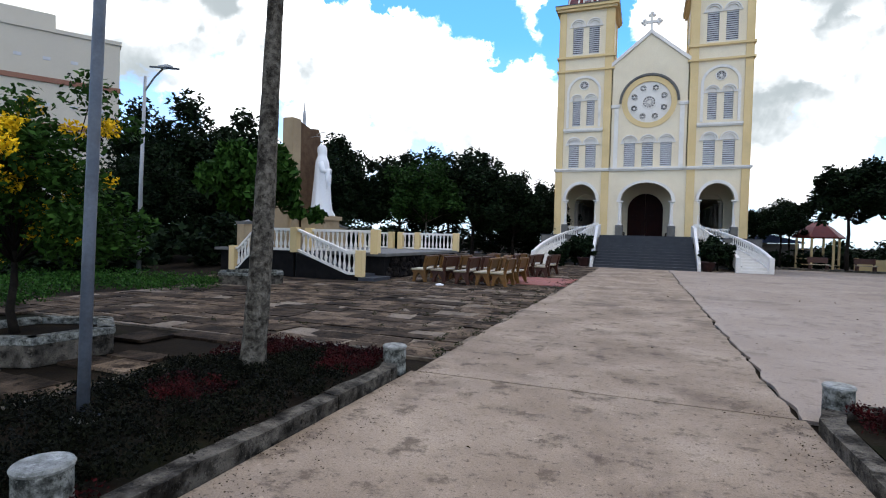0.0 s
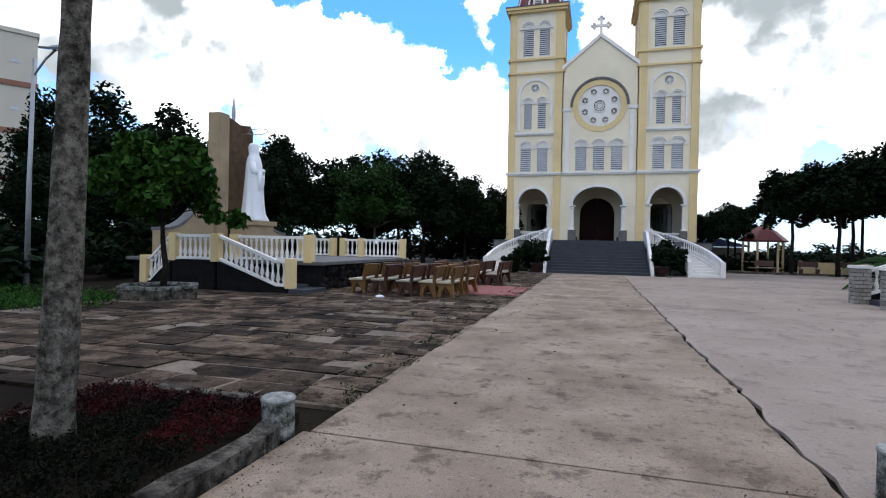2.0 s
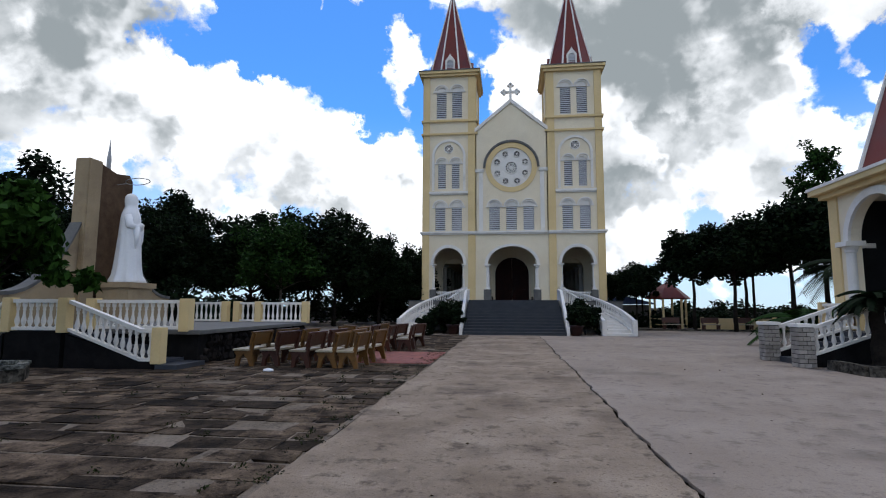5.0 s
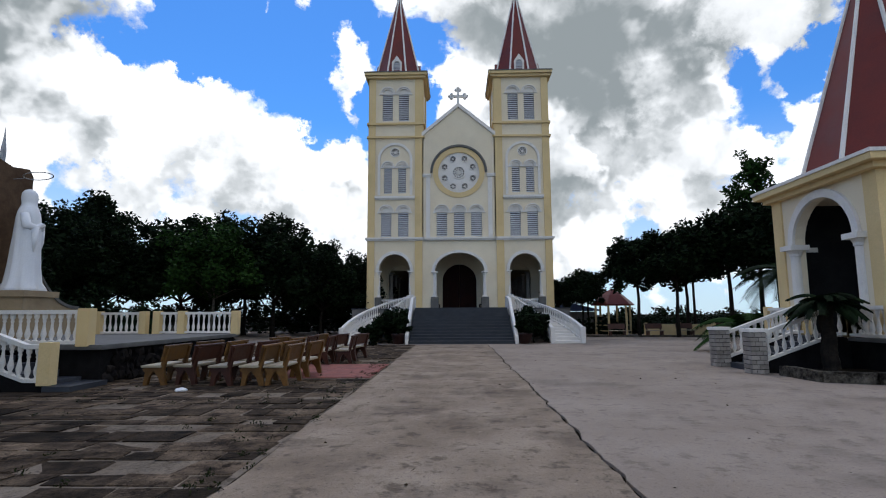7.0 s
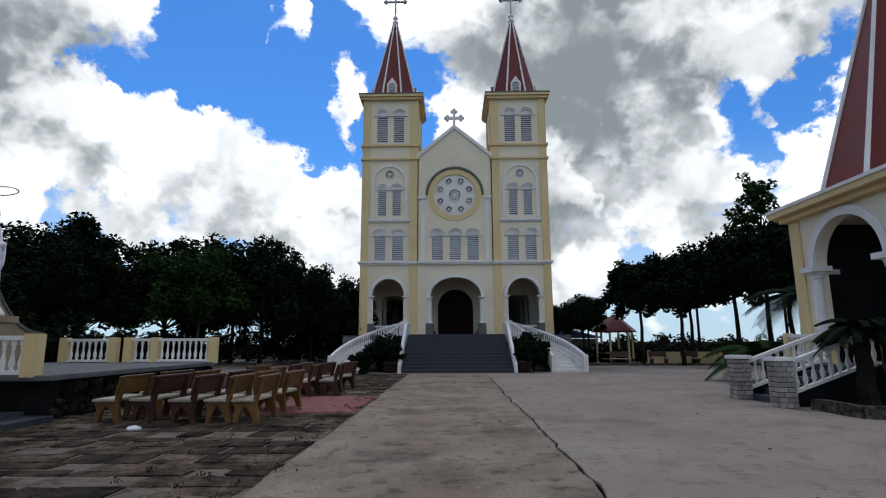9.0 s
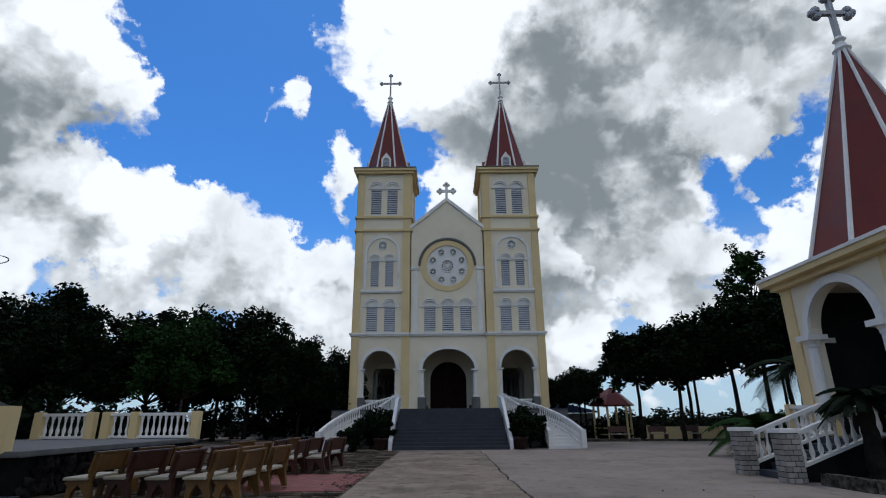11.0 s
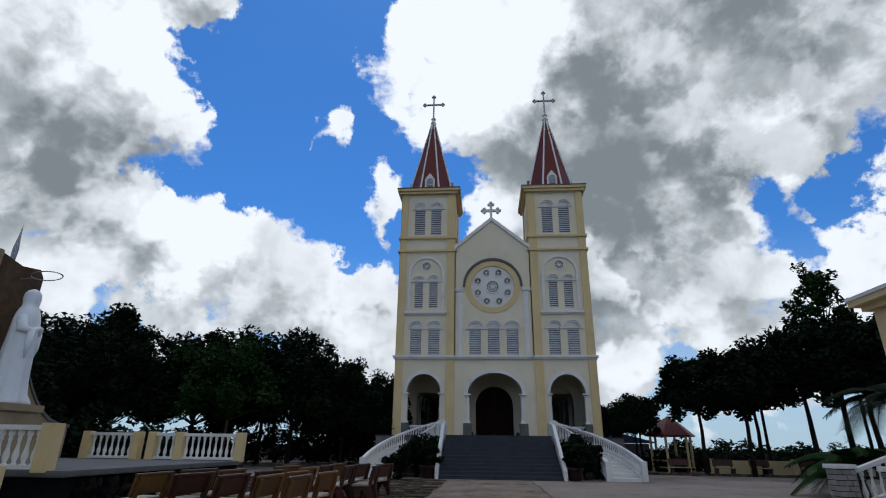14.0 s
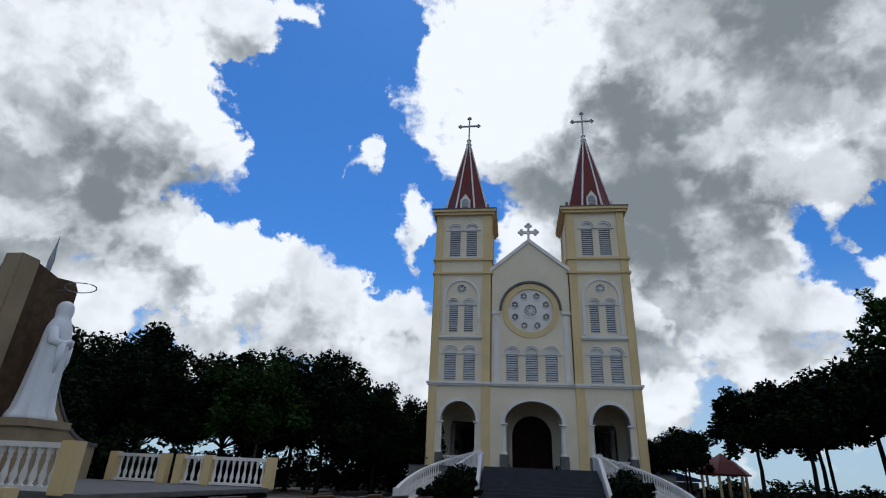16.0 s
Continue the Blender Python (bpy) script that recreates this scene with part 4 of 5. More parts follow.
def balustrade(label, pts, h=0.85, mat=WHITE, post_mat=YELLOW, posts=(0, -1), gap=0.2, group="", post=0.13, rail=0.075, extra=0.04):
    """A rail on turned balusters along the points (x, y, floor height), with square posts."""
    global BALUSTER
    b = thing("balustrade", label, "balustrade", group)
    pts = [Vector(p) for p in pts]
    for name, z0, z1, w in (("handrail", h - 0.1, h, rail), ("base_rail", 0.02, 0.1, rail * 0.9)):
        bm = bmesh.new()
        rings = []
        for i, p in enumerate(pts):
            d = pts[min(i + 1, len(pts) - 1)] - pts[max(i - 1, 0)]
            n = Vector((-d.y, d.x, 0)).normalized() * w
            rings.append([bm.verts.new(q) for q in (p - n + Vector((0, 0, z0)), p + n + Vector((0, 0, z0)), p + n + Vector((0, 0, z1)), p - n + Vector((0, 0, z1)))])
        for r0, r1 in zip(rings, rings[1:]):
            for k in range(4):
                bm.faces.new((r0[k], r0[(k + 1) % 4], r1[(k + 1) % 4], r1[k]))
        bm.faces.new(rings[0][::-1])
        bm.faces.new(rings[-1])
        bmesh.ops.recalc_face_normals(bm, faces=bm.faces)
        part(name, bm, mat, b)
    run = [0.0]
    for p, q in zip(pts, pts[1:]):
        run.append(run[-1] + (q - p).length)
    n = max(2, int((run[-1] - 2 * post) / gap))
    for i in range(n):
        s = post + (run[-1] - 2 * post) * (i + 0.5) / n
        k = max(j for j in range(len(run) - 1) if run[j] <= s)
        p = pts[k].lerp(pts[k + 1], (s - run[k]) / (run[k + 1] - run[k]))
        m = pose(p.x, p.y, p.z + 0.07) @ Matrix.Diagonal((1, 1, h - 0.15, 1))
        if BALUSTER is None:
            BALUSTER = part("baluster", baluster_mesh(), mat, b, smooth=True)
            BALUSTER.matrix_basis = m
        else:
            again(BALUSTER, m, b)
    for i in posts:
        p = pts[i]
        bm = bmesh.new()
        box(bm, p.x - post, p.y - post, p.z - 0.04, p.x + post, p.y + post, p.z + h + extra)
        bevel(bm, 0.012)
        part("post", bm, post_mat, b)
    return b


def bezier(p0, p1, p2, t):
    return p0.lerp(p1, t).lerp(p1.lerp(p2, t), t)


for s in (-1, 1):
    q0, q1, q2 = Vector((s * 6.05, 34.5, 0)), Vector((s * 6.2, 39.8, 0)), Vector((s * 3.45, 40.3, 0))
    wing = thing("curved_stair", "curved white-painted stair sweeping up to the terrace", "steps", "curved stairs", kind="structure")
    n, inner, outer = 13, [], []
    for i in range(n + 1):
        t = i / n
        p, d = bezier(q0, q1, q2, t), (bezier(q0, q1, q2, min(1, t + 0.02)) - bezier(q0, q1, q2, max(0, t - 0.02))).normalized()
        side = Vector((d.y, -d.x, 0)) * 0.85
        inner.append(p - s * side)
        outer.append(p + s * side)
    for i in range(n):
        z = FLOOR * (i + 1) / n
        bm = bmesh.new()
        slab(bm, [tuple(v.xy) for v in (inner[i], outer[i], outer[i + 1], inner[i + 1])], "z", max(-0.03, z - 0.5), z)
        part("step", bm, WHITE, wing)
    for edge in (inner, outer):
        balustrade("curved white balustrade beside the terrace stair", [(v.x, v.y, FLOOR * i / n + (0.02 if edge is inner else 0.05)) for i, v in enumerate(edge)], 0.85, WHITE, WHITE, gap=0.19, group="stair balustrades", rail=0.09)
        bm = bmesh.new()
        # solid stringer below the rail
        rows = [[bm.verts.new((v.x, v.y, max(-0.03, FLOOR * i / n - 0.45))), bm.verts.new((v.x, v.y, FLOOR * i / n + 0.16))] for i, v in enumerate(edge)]
        for r0, r1 in zip(rows, rows[1:]):
            bm.faces.new((r0[0], r1[0], r1[1], r0[1]))
        bmesh.ops.solidify(bm, geom=bm.faces[:], thickness=0.1)
        part("stringer", bm, WHITE, wing)


def potted(at, scale, seed, label):
    p = thing("flower_pot", "round maroon glazed flower pot beside the steps", "flower pot", "flower pots", at)
    bm = bmesh.new()
    lathe(bm, [(0.26, 0), (0.30, 0.06), (0.38, 0.35), (0.42, 0.5), (0.46, 0.52), (0.45, 0.6), (0.38, 0.58)], 18)
    part("pot", bm, POT, p, smooth=True)
    t = tree(label, (at[0], at[1], at[2] + 0.5), 1.5 * scale, 0.75 * scale, 0.45 * scale, LEAF_SHADED, BARK_DARK, seed, 2200, 0.11, 0.04, clumps=9)


potted((3.6, 34.5, 0), 0.75, 71, "leafy dark green potted shrub")
potted((-3.6, 34.5, 0), 0.75, 72, "leafy dark green potted shrub")
for x, y, sc, sd in ((4.3, 35.6, 1.0, 73), (-4.3, 35.6, 1.0, 74), (-5.1, 33.6, 0.6, 75), (4.0, 36.8, 1.1, 76), (-4.0, 36.8, 1.1, 77)):
    tree("dense dark shrub beside the steps", (x, y, 0), 2.0 * sc, 1.0 * sc, 0.6 * sc, LEAF_SHADED, BARK_DARK, sd, 3600, 0.13, 0.05, clumps=12)

for s in (-1, 1):
    balustrade("low white balustrade across a side arch of the church porch", [(s * 5.25 - 1.05, YF + 0.2, FLOOR), (s * 5.25 + 1.05, YF + 0.2, FLOOR)], 0.8, WHITE, WHITE, (), 0.19, "porch balustrades", 0.05)

# ---- open-air stage with the statue ----
stage = thing("stage", "raised open-air stage with dark rubble walls and cement deck", "stage", kind="structure")
# core coloured black for the shade on the stage's sides
quick("core", MORTAR_SHADED, stage, (-17.0, 17.2, -0.04, -9.12, 25.0, 0.83))
quick("deck", GREY_TRIM, stage, (-17.2, 17.0, 0.83, -8.95, 25.15, 0.95), w=0.02)
rng = np.random.default_rng(81)
STONE = []
for k in range(5):
    bm = bmesh.new()
    bmesh.ops.create_icosphere(bm, subdivisions=1, radius=0.5)
    for v in bm.verts:
        v.co = Vector((v.co.x * 0.4, v.co.y, v.co.z)) + 0.12 * Vector(rng.normal(size=3))
    STONE.append(part("rubble_stone", bm, RUBBLE, stage))
    STONE[-1].matrix_basis = pose(-9.1, 17.4 + 0.3 * k, 0.15) @ Matrix.Scale(0.26, 4)
for row in range(4):
    y = 17.35 + 0.1 * row
    while y < 24.9:
        w = rng.uniform(0.2, 0.36)
        again(STONE[int(rng.integers(5))], pose(-9.09, y + w / 2, 0.1 + 0.2 * row + rng.normal() * 0.02, rng.uniform(0, 360), 0, 0) @ Matrix.Diagonal((0.28, w, rng.uniform(0.2, 0.27), 1)))
        y += w
for x0, x1, za, zb in ((-12.2, -9.4, 0.95, 0.0), (-13.9, -15.1, 0.95, 0.0)):
    for i in range(5):
        xa, xb = x0 + (x1 - x0) * i / 5, x0 + (x1 - x0) * (i + 1) / 5
        quick("step", GRANITE, stage, (min(xa, xb), 15.95, -0.04, max(xa, xb), 17.0, 0.95 - 0.17 * (i + 0.4)))
# landing takes the same black, as its front is in shade
quick("stair_landing", MORTAR_SHADED, stage, (-13.9, 15.8, -0.04, -12.2, 17.0, 0.95))
quick("foot_slab", GRANITE, stage, (-9.38, 15.75, -0.04, -8.75, 17.0, 0.12))
SB = "stage balustrades"
LBL = "white turned balustrade with cream posts on the stage"
balustrade(LBL, [(-12.4, 17.1, 0.95), (-9.45, 17.1, 0.95)], 0.86, WHITE, YELLOW, (0, -1), 0.2, SB, 0.15)
balustrade(LBL, [(-13.9, 15.9, 0.95), (-12.2, 15.9, 0.95)], 0.86, WHITE, YELLOW, (0, -1), 0.19, SB, 0.14)
balustrade("white sloping balustrade beside the stage steps", [(-12.05, 15.9, 0.93), (-9.9, 15.9, 0.17), (-9.4, 15.9, 0.17)], 0.86, WHITE, YELLOW, (-1,), 0.2, SB, 0.14)
balustrade("white sloping balustrade beside the stage steps", [(-14.05, 15.9, 0.93), (-14.85, 15.9, 0.17), (-15.1, 15.9, 0.17)], 0.86, WHITE, YELLOW, (-1,), 0.2, SB, 0.14)
balustrade(LBL, [(-14.6, 25.0, 0.95), (-12.75, 25.0, 0.95)], 0.86, WHITE, YELLOW, (0, -1), 0.2, SB, 0.14)
balustrade(LBL, [(-12.2, 25.0, 0.95), (-11.2, 25.0, 0.95)], 0.86, WHITE, YELLOW, (0, -1), 0.2, SB, 0.14)
balustrade(LBL, [(-11.2, 25.0, 0.95), (-9.05, 25.0, 0.95)], 0.86, WHITE, YELLOW, (-1,), 0.2, SB, 0.14)
bm = bmesh.new()
slab(bm, [(-12.1, -0.03), (-9.35, -0.03), (-9.35, 0.1), (-12.1, 0.86)], "y", 15.84, 15.94)
slab(bm, [(-14.0, -0.03), (-14.0, 0.86), (-15.2, 0.1), (-15.2, -0.03)], "y", 15.84, 15.94)
part("stringer", bm, MORTAR_SHADED, stage)

monument = thing("monument", "sandy plaster monument wall with a tall pillar behind the statue", "monument", at=(0.55, 0, 0.95))
bm = bmesh.new()
box(bm, -16.75, 20.1, 0, -16.15, 20.75, 6.15)
bevel(bm, 0.03)
part("pillar", bm, MONUMENT, monument)
bm = bmesh.new()
slab(bm, [(20.75, 0), (22.5, 0), (22.5, 5.75), (22.3, 6.0), (21.6, 5.9), (20.75, 6.1)], "x", -16.65, -16.25)
part("back_panel", bm, MONUMENT_DARK, monument, "rough brown stucco back panel")
for s, y0 in ((-1, 20.1), (1, 22.5)):
    curve = [(y0 + s * 2.9 * f, 1.0 + 2.6 * (1 - f) ** 2.4) for f in [i / 10 for i in range(11)]]
    bm = bmesh.new()
    slab(bm, [(y0, 0), (y0 + s * 2.9, 0)] + curve[::-1], "x", -16.7, -16.35)
    wingw = part("wing_wall", bm, MONUMENT, monument)
    bm = bmesh.new()
    slab(bm, curve + [(y, z + 0.12) for y, z in curve[::-1]], "x", -16.76, -16.29)
    part("coping", bm, GREY_TRIM, wingw)
bm = bmesh.new()
lathe(bm, [(0.075, 6.0), (0.085, 6.4), (0.03, 6.9), (0.004, 7.25)], 8, (-16.4, 21.3, 0))
part("spike", bm, GALV, monument)
bm = bmesh.new()
box(bm, -16.15, 20.65, 0, -14.65, 22.15, 0.55)
box(bm, -16.05, 20.75, 0.55, -14.75, 22.05, 1.35)
box(bm, -16.15, 20.65, 1.35, -14.65, 22.15, 1.55)
part("pedestal", bm, MONUMENT, monument)

# robed standing figure, one plain carved shape
bm = bmesh.new()
prof = [(0.0, 0.66, 0.62), (0.12, 0.64, 0.6), (0.3, 0.55, 0.52), (0.8, 0.50, 0.46), (1.4, 0.47, 0.43), (1.9, 0.48, 0.40), (2.2, 0.50, 0.38), (2.5, 0.52, 0.36), (2.7, 0.48, 0.32), (2.85, 0.34, 0.27),
        (2.95, 0.23, 0.23), (3.05, 0.22, 0.24), (3.2, 0.235, 0.255), (3.35, 0.22, 0.235), (3.45, 0.15, 0.16), (3.5, 0.04, 0.04)]
rings, SEG = [], 40
for z, ry, rx in prof:
    ring = []
    for i in range(SEG):
        a = 2 * math.pi * i / SEG
        fold = 1 + (0.085 * math.sin(9 * a + 1.3 * z) + 0.045 * math.sin(17 * a - z)) * max(0.0, 1 - z / 2.9) + 0.12 * math.sin(6 * a + 1) * max(0.0, 1 - z / 0.35)
        lean = 0.10 * math.sin(z * 0.9)
        ring.append(bm.verts.new((rx * fold * math.cos(a) + lean * 0.4, ry * fold * math.sin(a), z)))
    rings.append(ring)
for r0, r1 in zip(rings, rings[1:]):
    for i in range(SEG):
        bm.faces.new((r0[i], r0[(i + 1) % SEG], r1[(i + 1) % SEG], r1[i]))
bm.faces.new(rings[0][::-1])
bm.faces.new(rings[-1])
for s in (-1, 1):
    tube(bm, [(0.02, s * 0.44, 2.58), (0.12, s * 0.52, 2.2), (0.34, s * 0.30, 2.12), (0.47, s * 0.05, 2.28)], [0.15, 0.16, 0.12, 0.07], 10)
    tube(bm, [(0.33, s * 0.34, 2.15), (0.36, s * 0.36, 1.7), (0.34, s * 0.34, 1.3)], [0.13, 0.10, 0.02], 8)
st = part("statue", bm, STATUE, None, smooth=True)
st.matrix_basis = pose(-14.85, 21.4, 2.49, 0, 0, 24) @ Matrix.Diagonal((0.95, 0.86, 1.0, 1))
tagged(st, "tall white painted statue of a robed figure on a pedestal", "statue")
halo = thing("halo_ring", "thin metal halo ring on a rod above the statue", "halo", at=(-14.9, 21.75, 6.55))
bm = bmesh.new()
tube(bm, [(0.42 * math.cos(2 * math.pi * i / 28), 0.42 * math.sin(2 * math.pi * i / 28), 0.08 * math.cos(2 * math.pi * i / 28)) for i in range(29)], [0.018] * 29, 6)
part("ring", bm, GALV, halo)
bm = bmesh.new()
tube(bm, [(-0.42, 0, -0.06), (-0.8, -0.1, -0.12)], [0.014, 0.014], 6)
part("rod", bm, GALV, halo)


# ---- benches ----
def bench(mat, label, at, turn):
    b = thing("bench", label, "bench", "benches before the stage", at, turn)
    W = 0.62
    for s in (-1, 1):
        bm = bmesh.new()
        slab(bm, [(-0.24, 0), (-0.14, 0), (-0.10, 0.2), (0.0, 0.34), (0.12, 0.2), (0.20, 0), (0.31, 0), (0.24, 0.36), (0.36, 0.88), (0.27, 0.9), (0.17, 0.47), (-0.22, 0.42), (-0.27, 0.37), (-0.2, 0.3)], "y", s * (W - 0.12) - 0.05, s * (W - 0.12) + 0.05)
        part("end_frame", bm, mat, b)
    bm = bmesh.new()
    box(bm, -0.28, -W, 0.42, 0.2, W, 0.475)
    bevel(bm, 0.015)
    part("seat", bm, SEAT_LIT, b, "seat plank in a pale top-lit tone")
    bm = bmesh.new()
    box(bm, -0.025, -W, 0.0, 0.025, W, 0.34)
    bevel(bm, 0.012)
    o = part("backrest", bm, mat, b)
    o.matrix_basis = pose(0.215, 0, 0.56, 0, 13, 0)
    bm = bmesh.new()
    box(bm, -0.035, -W - 0.02, 0.0, 0.035, W + 0.02, 0.05)
    bevel(bm, 0.012)
    o = part("top_rail", bm, mat, b)
    o.matrix_basis = pose(0.295, 0, 0.895, 0, 13, 0)
    return b


rng = np.random.default_rng(91)
first = bench(WOOD, "varnished golden-brown bench with a pale seat", (-7.55, 17.4, 0), 0)
second = bench(WOOD_DARK, "dark red-brown bench with a pale seat", (-5.6, 22.7, 0), 0)
spots = [(x, y) for x in (-7.55, -6.75, -5.95, -5.15, -4.5) for y in (17.4, 19.0)][1:]
for x, y in spots:
    copy_thing(first if rng.random() < 0.75 else second, pose(x + rng.normal() * 0.06, y + rng.normal() * 0.1 - 0.15 * (x + 6), 0, 0, 0, rng.normal() * 5 - 6))
for x, y in ((-4.9, 22.6), (-4.2, 22.9), (-5.7, 24.3), (-4.9, 24.4), (-4.2, 24.5), (-6.4, 21.6), (-5.6, 21.0), (-6.9, 23.2)):
    copy_thing(second if x > -5 else first, pose(x, y + rng.normal() * 0.1, 0, 0, 0, rng.normal() * 5 - 4))

# ---- bell kiosk ----
KX, KY, KZ, KH = 13.2, 20.35, 0.97, 2.25
kiosk = thing("bell_kiosk", "square cream and yellow kiosk with arches and a red spire", "kiosk", at=(KX, KY, 0))
# plinth coloured black for its shade instead of granite grey
quick("plinth", MORTAR_SHADED, kiosk, (-2.55, -2.55, -0.04, 2.55, 2.55, KZ - 0.1), w=0.02)
quick("floor_slab", GREY_TRIM, kiosk, (-2.65, -2.65, KZ - 0.1, 2.65, 2.65, KZ), w=0.015)
for i in range(4):
    m = Matrix.Rotation(radians(90 * i), 4, "Z")
    bm = bmesh.new()
    outline = [(-KH + 0.3, KZ), (-1.3, KZ)] + [(x, 3.85 + (z - 3.85) * 1.03) for x, z in arc(0, 3.85, 1.3, 180, 0, 20)] + [(1.3, KZ), (KH - 0.3, KZ), (KH - 0.3, 5.45), (-KH + 0.3, 5.45)]
    # two back walls closed, coloured near black for the kiosk's inner shade
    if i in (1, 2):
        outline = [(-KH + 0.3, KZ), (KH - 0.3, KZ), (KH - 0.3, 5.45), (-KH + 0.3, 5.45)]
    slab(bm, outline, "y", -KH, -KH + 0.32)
    o = part("arch_wall" if i in (0, 3) else "closed_wall", bm, CREAM if i in (0, 3) else INNER_SHADE, kiosk)
    o.matrix_basis = m
    bm = bmesh.new()
    arch_ring(bm, 0, 1.31, 1.56, 3.85, -KH - 0.09, -KH + 0.02)
    o2 = part("arch_moulding", bm, WHITE, kiosk)
    o2.matrix_basis = m
    bm = bmesh.new()
    box(bm, -KH - 0.06, -KH - 0.06, KZ, -KH + 0.42, -KH + 0.42, 5.45)
    o = part("corner_pilaster", bm, YELLOW, kiosk)
    o.matrix_basis = m
    for x in (-1.42, 1.42):
        bm = bmesh.new()
        lathe(bm, [(0.2, 0), (0.2, 0.1), (0.16, 0.16), (0.15, 2.5), (0.18, 2.53), (0.18, 2.6), (0.24, 2.72)], 14, (x, -KH + 0.05, KZ))
        box(bm, x - 0.3, -KH - 0.26, KZ + 2.72, x + 0.3, -KH + 0.34, KZ + 2.88)
        o = part("column", bm, WHITE, kiosk)
        o.matrix_basis = m
bm = bmesh.new()
slab(bm, [(-2.1, -2.1), (2.1, -2.1), (2.1, 2.1), (-2.1, 2.1)], "z", 5.3, 5.44)
part("ceiling_panel", bm, CREAM, kiosk)
bm = bmesh.new()
box(bm, -2.5, -2.5, 5.45, 2.5, 2.5, 5.62)
box(bm, -2.72, -2.72, 5.62, 2.72, 2.72, 5.8)
part("eave", bm, YELLOW, kiosk)
quick("eave_edge", WHITE, kiosk, (-2.76, -2.76, 5.8, 2.76, 2.76, 5.9))
bm = bmesh.new()
lathe(bm, [(2.3, 0), (0.14, 7.3)], 8, (0, 0, 5.9), radians(22.5))
kspire = part("spire", bm, ROOF_RED, kiosk, "steep red octagonal spire")
for i in range(8):
    an = radians(22.5 + 45 * i)
    bm = bmesh.new()
    tube(bm, [(2.31 * math.cos(an), 2.31 * math.sin(an), 5.9), (0.15 * math.cos(an), 0.15 * math.sin(an), 13.2)], [0.075, 0.055], 6)
    part("rib", bm, WHITE, kspire)
bm = bmesh.new()
lathe(bm, [(0.2, 13.1), (0.28, 13.2), (0.18, 13.35), (0.12, 13.5), (0.2, 13.6), (0.08, 13.75)], 12)
part("finial", bm, WHITE, kspire)
part("spire_cross", cross_mesh(1.65, 0.55, 0.075, 0, 13.7, 0, 1.4), GALV, kspire)
KB = "kiosk balustrades"
for p0, p1 in (((-1.25, -2.2), (1.25, -2.2)), ((2.2, -1.25), (2.2, 1.25)), ((-1.25, 2.2), (1.25, 2.2))):
    balustrade("white turned balustrade in a kiosk arch", [(KX + p0[0], KY + p0[1], KZ), (KX + p1[0], KY + p1[1], KZ)], 0.85, WHITE, YELLOW, (), 0.2, KB)
kst = thing("kiosk_steps", "dark stone steps up to the kiosk", "steps", at=(0, 0, 0), kind="structure")
PX, PY0, PY1 = 8.0, 19.25, 21.05
for i in range(6):
    quick("step", GRANITE, kst, (PX + 0.15 + 0.36 * i, PY0 + 0.2, -0.04, KX - 2.56, PY1 - 0.2, 0.16 * (i + 1)))
for y in (PY0, PY1):
    balustrade("white sloping balustrade beside the kiosk steps", [(PX + 0.2, y, 0.25), (KX - 2.9, y, KZ + 0.03), (KX - 2.55, y, KZ + 0.03)], 0.85, WHITE, YELLOW, (-1,), 0.22, KB, 0.11)
    # black side sheet gives the shade under the sloping rail
    bm = bmesh.new()
    slab(bm, [(PX + 0.1, -0.03), (KX - 2.56, -0.03), (KX - 2.56, KZ), (KX - 2.9, KZ), (PX + 0.1, 0.22)], "y", y - 0.07, y + 0.07)
    part("stringer", bm, MORTAR_SHADED, kst)
for s, yy in ((-1, KY - 2.62), (1, PY1 + 0.1)):
    y0, y1 = sorted((yy, PY0 if s < 0 else KY + 2.62))
    balustrade("white turned balustrade at the kiosk edge", [(KX - 2.55, y0, KZ), (KX - 2.55, y1, KZ)], 0.85, WHITE, YELLOW, (0, -1), 0.2, KB, 0.11)
BRICK = None
for y in (PY0 - 0.08, PY1 + 0.08):
    pier = thing("gate_pier", "square pier faced in pale brick with a white cap", "pier", "kiosk piers", (PX, y, 0))
    quick("core", MORTAR_SHADED, pier, (-0.205, -0.205, -0.04, 0.205, 0.205, 1.12))
    quick("cap", WHITE, pier, (-0.26, -0.26, 1.12, 0.26, 0.26, 1.22), w=0.012)
    for r in range(9):
        for f in range(4):
            for c in ((-0.11, 0.11) if r % 2 else (-0.16, 0.0, 0.16)):
                wd = 0.2 if r % 2 else (0.18 if c == 0 else 0.11)
                m = Matrix.Rotation(radians(90 * f), 4, "Z") @ pose(c, -0.208, 0.062 + 0.123 * r) @ Matrix.Diagonal((wd, 1, 1, 1))
                if BRICK is None:
                    bm = bmesh.new()
                    box(bm, -0.5, -0.014, -0.053, 0.5, 0.014, 0.053)
                    BRICK = part("brick", bm, STONE_BRICK, pier)
                    BRICK.matrix_basis = m
                else:
                    again(BRICK, m, pier)
kerb("dark rubble edging of the bed before the kiosk", [(8.4, 18.65), (8.45, 17.2), (9.4, 16.8), (17.0, 16.8)], 0.2, 0.26)
quick("bed_soil", SOIL, None, (8.55, 17.2, -0.04, 16.6, 17.75, 0.15), (8.55, 17.76, -0.04, 10.6, 18.85, 0.15)).name = "bed_soil"
tagged(bpy.data.objects["bed_soil"], "dark soil in the bed before the kiosk", "flower bed", kind="structure")


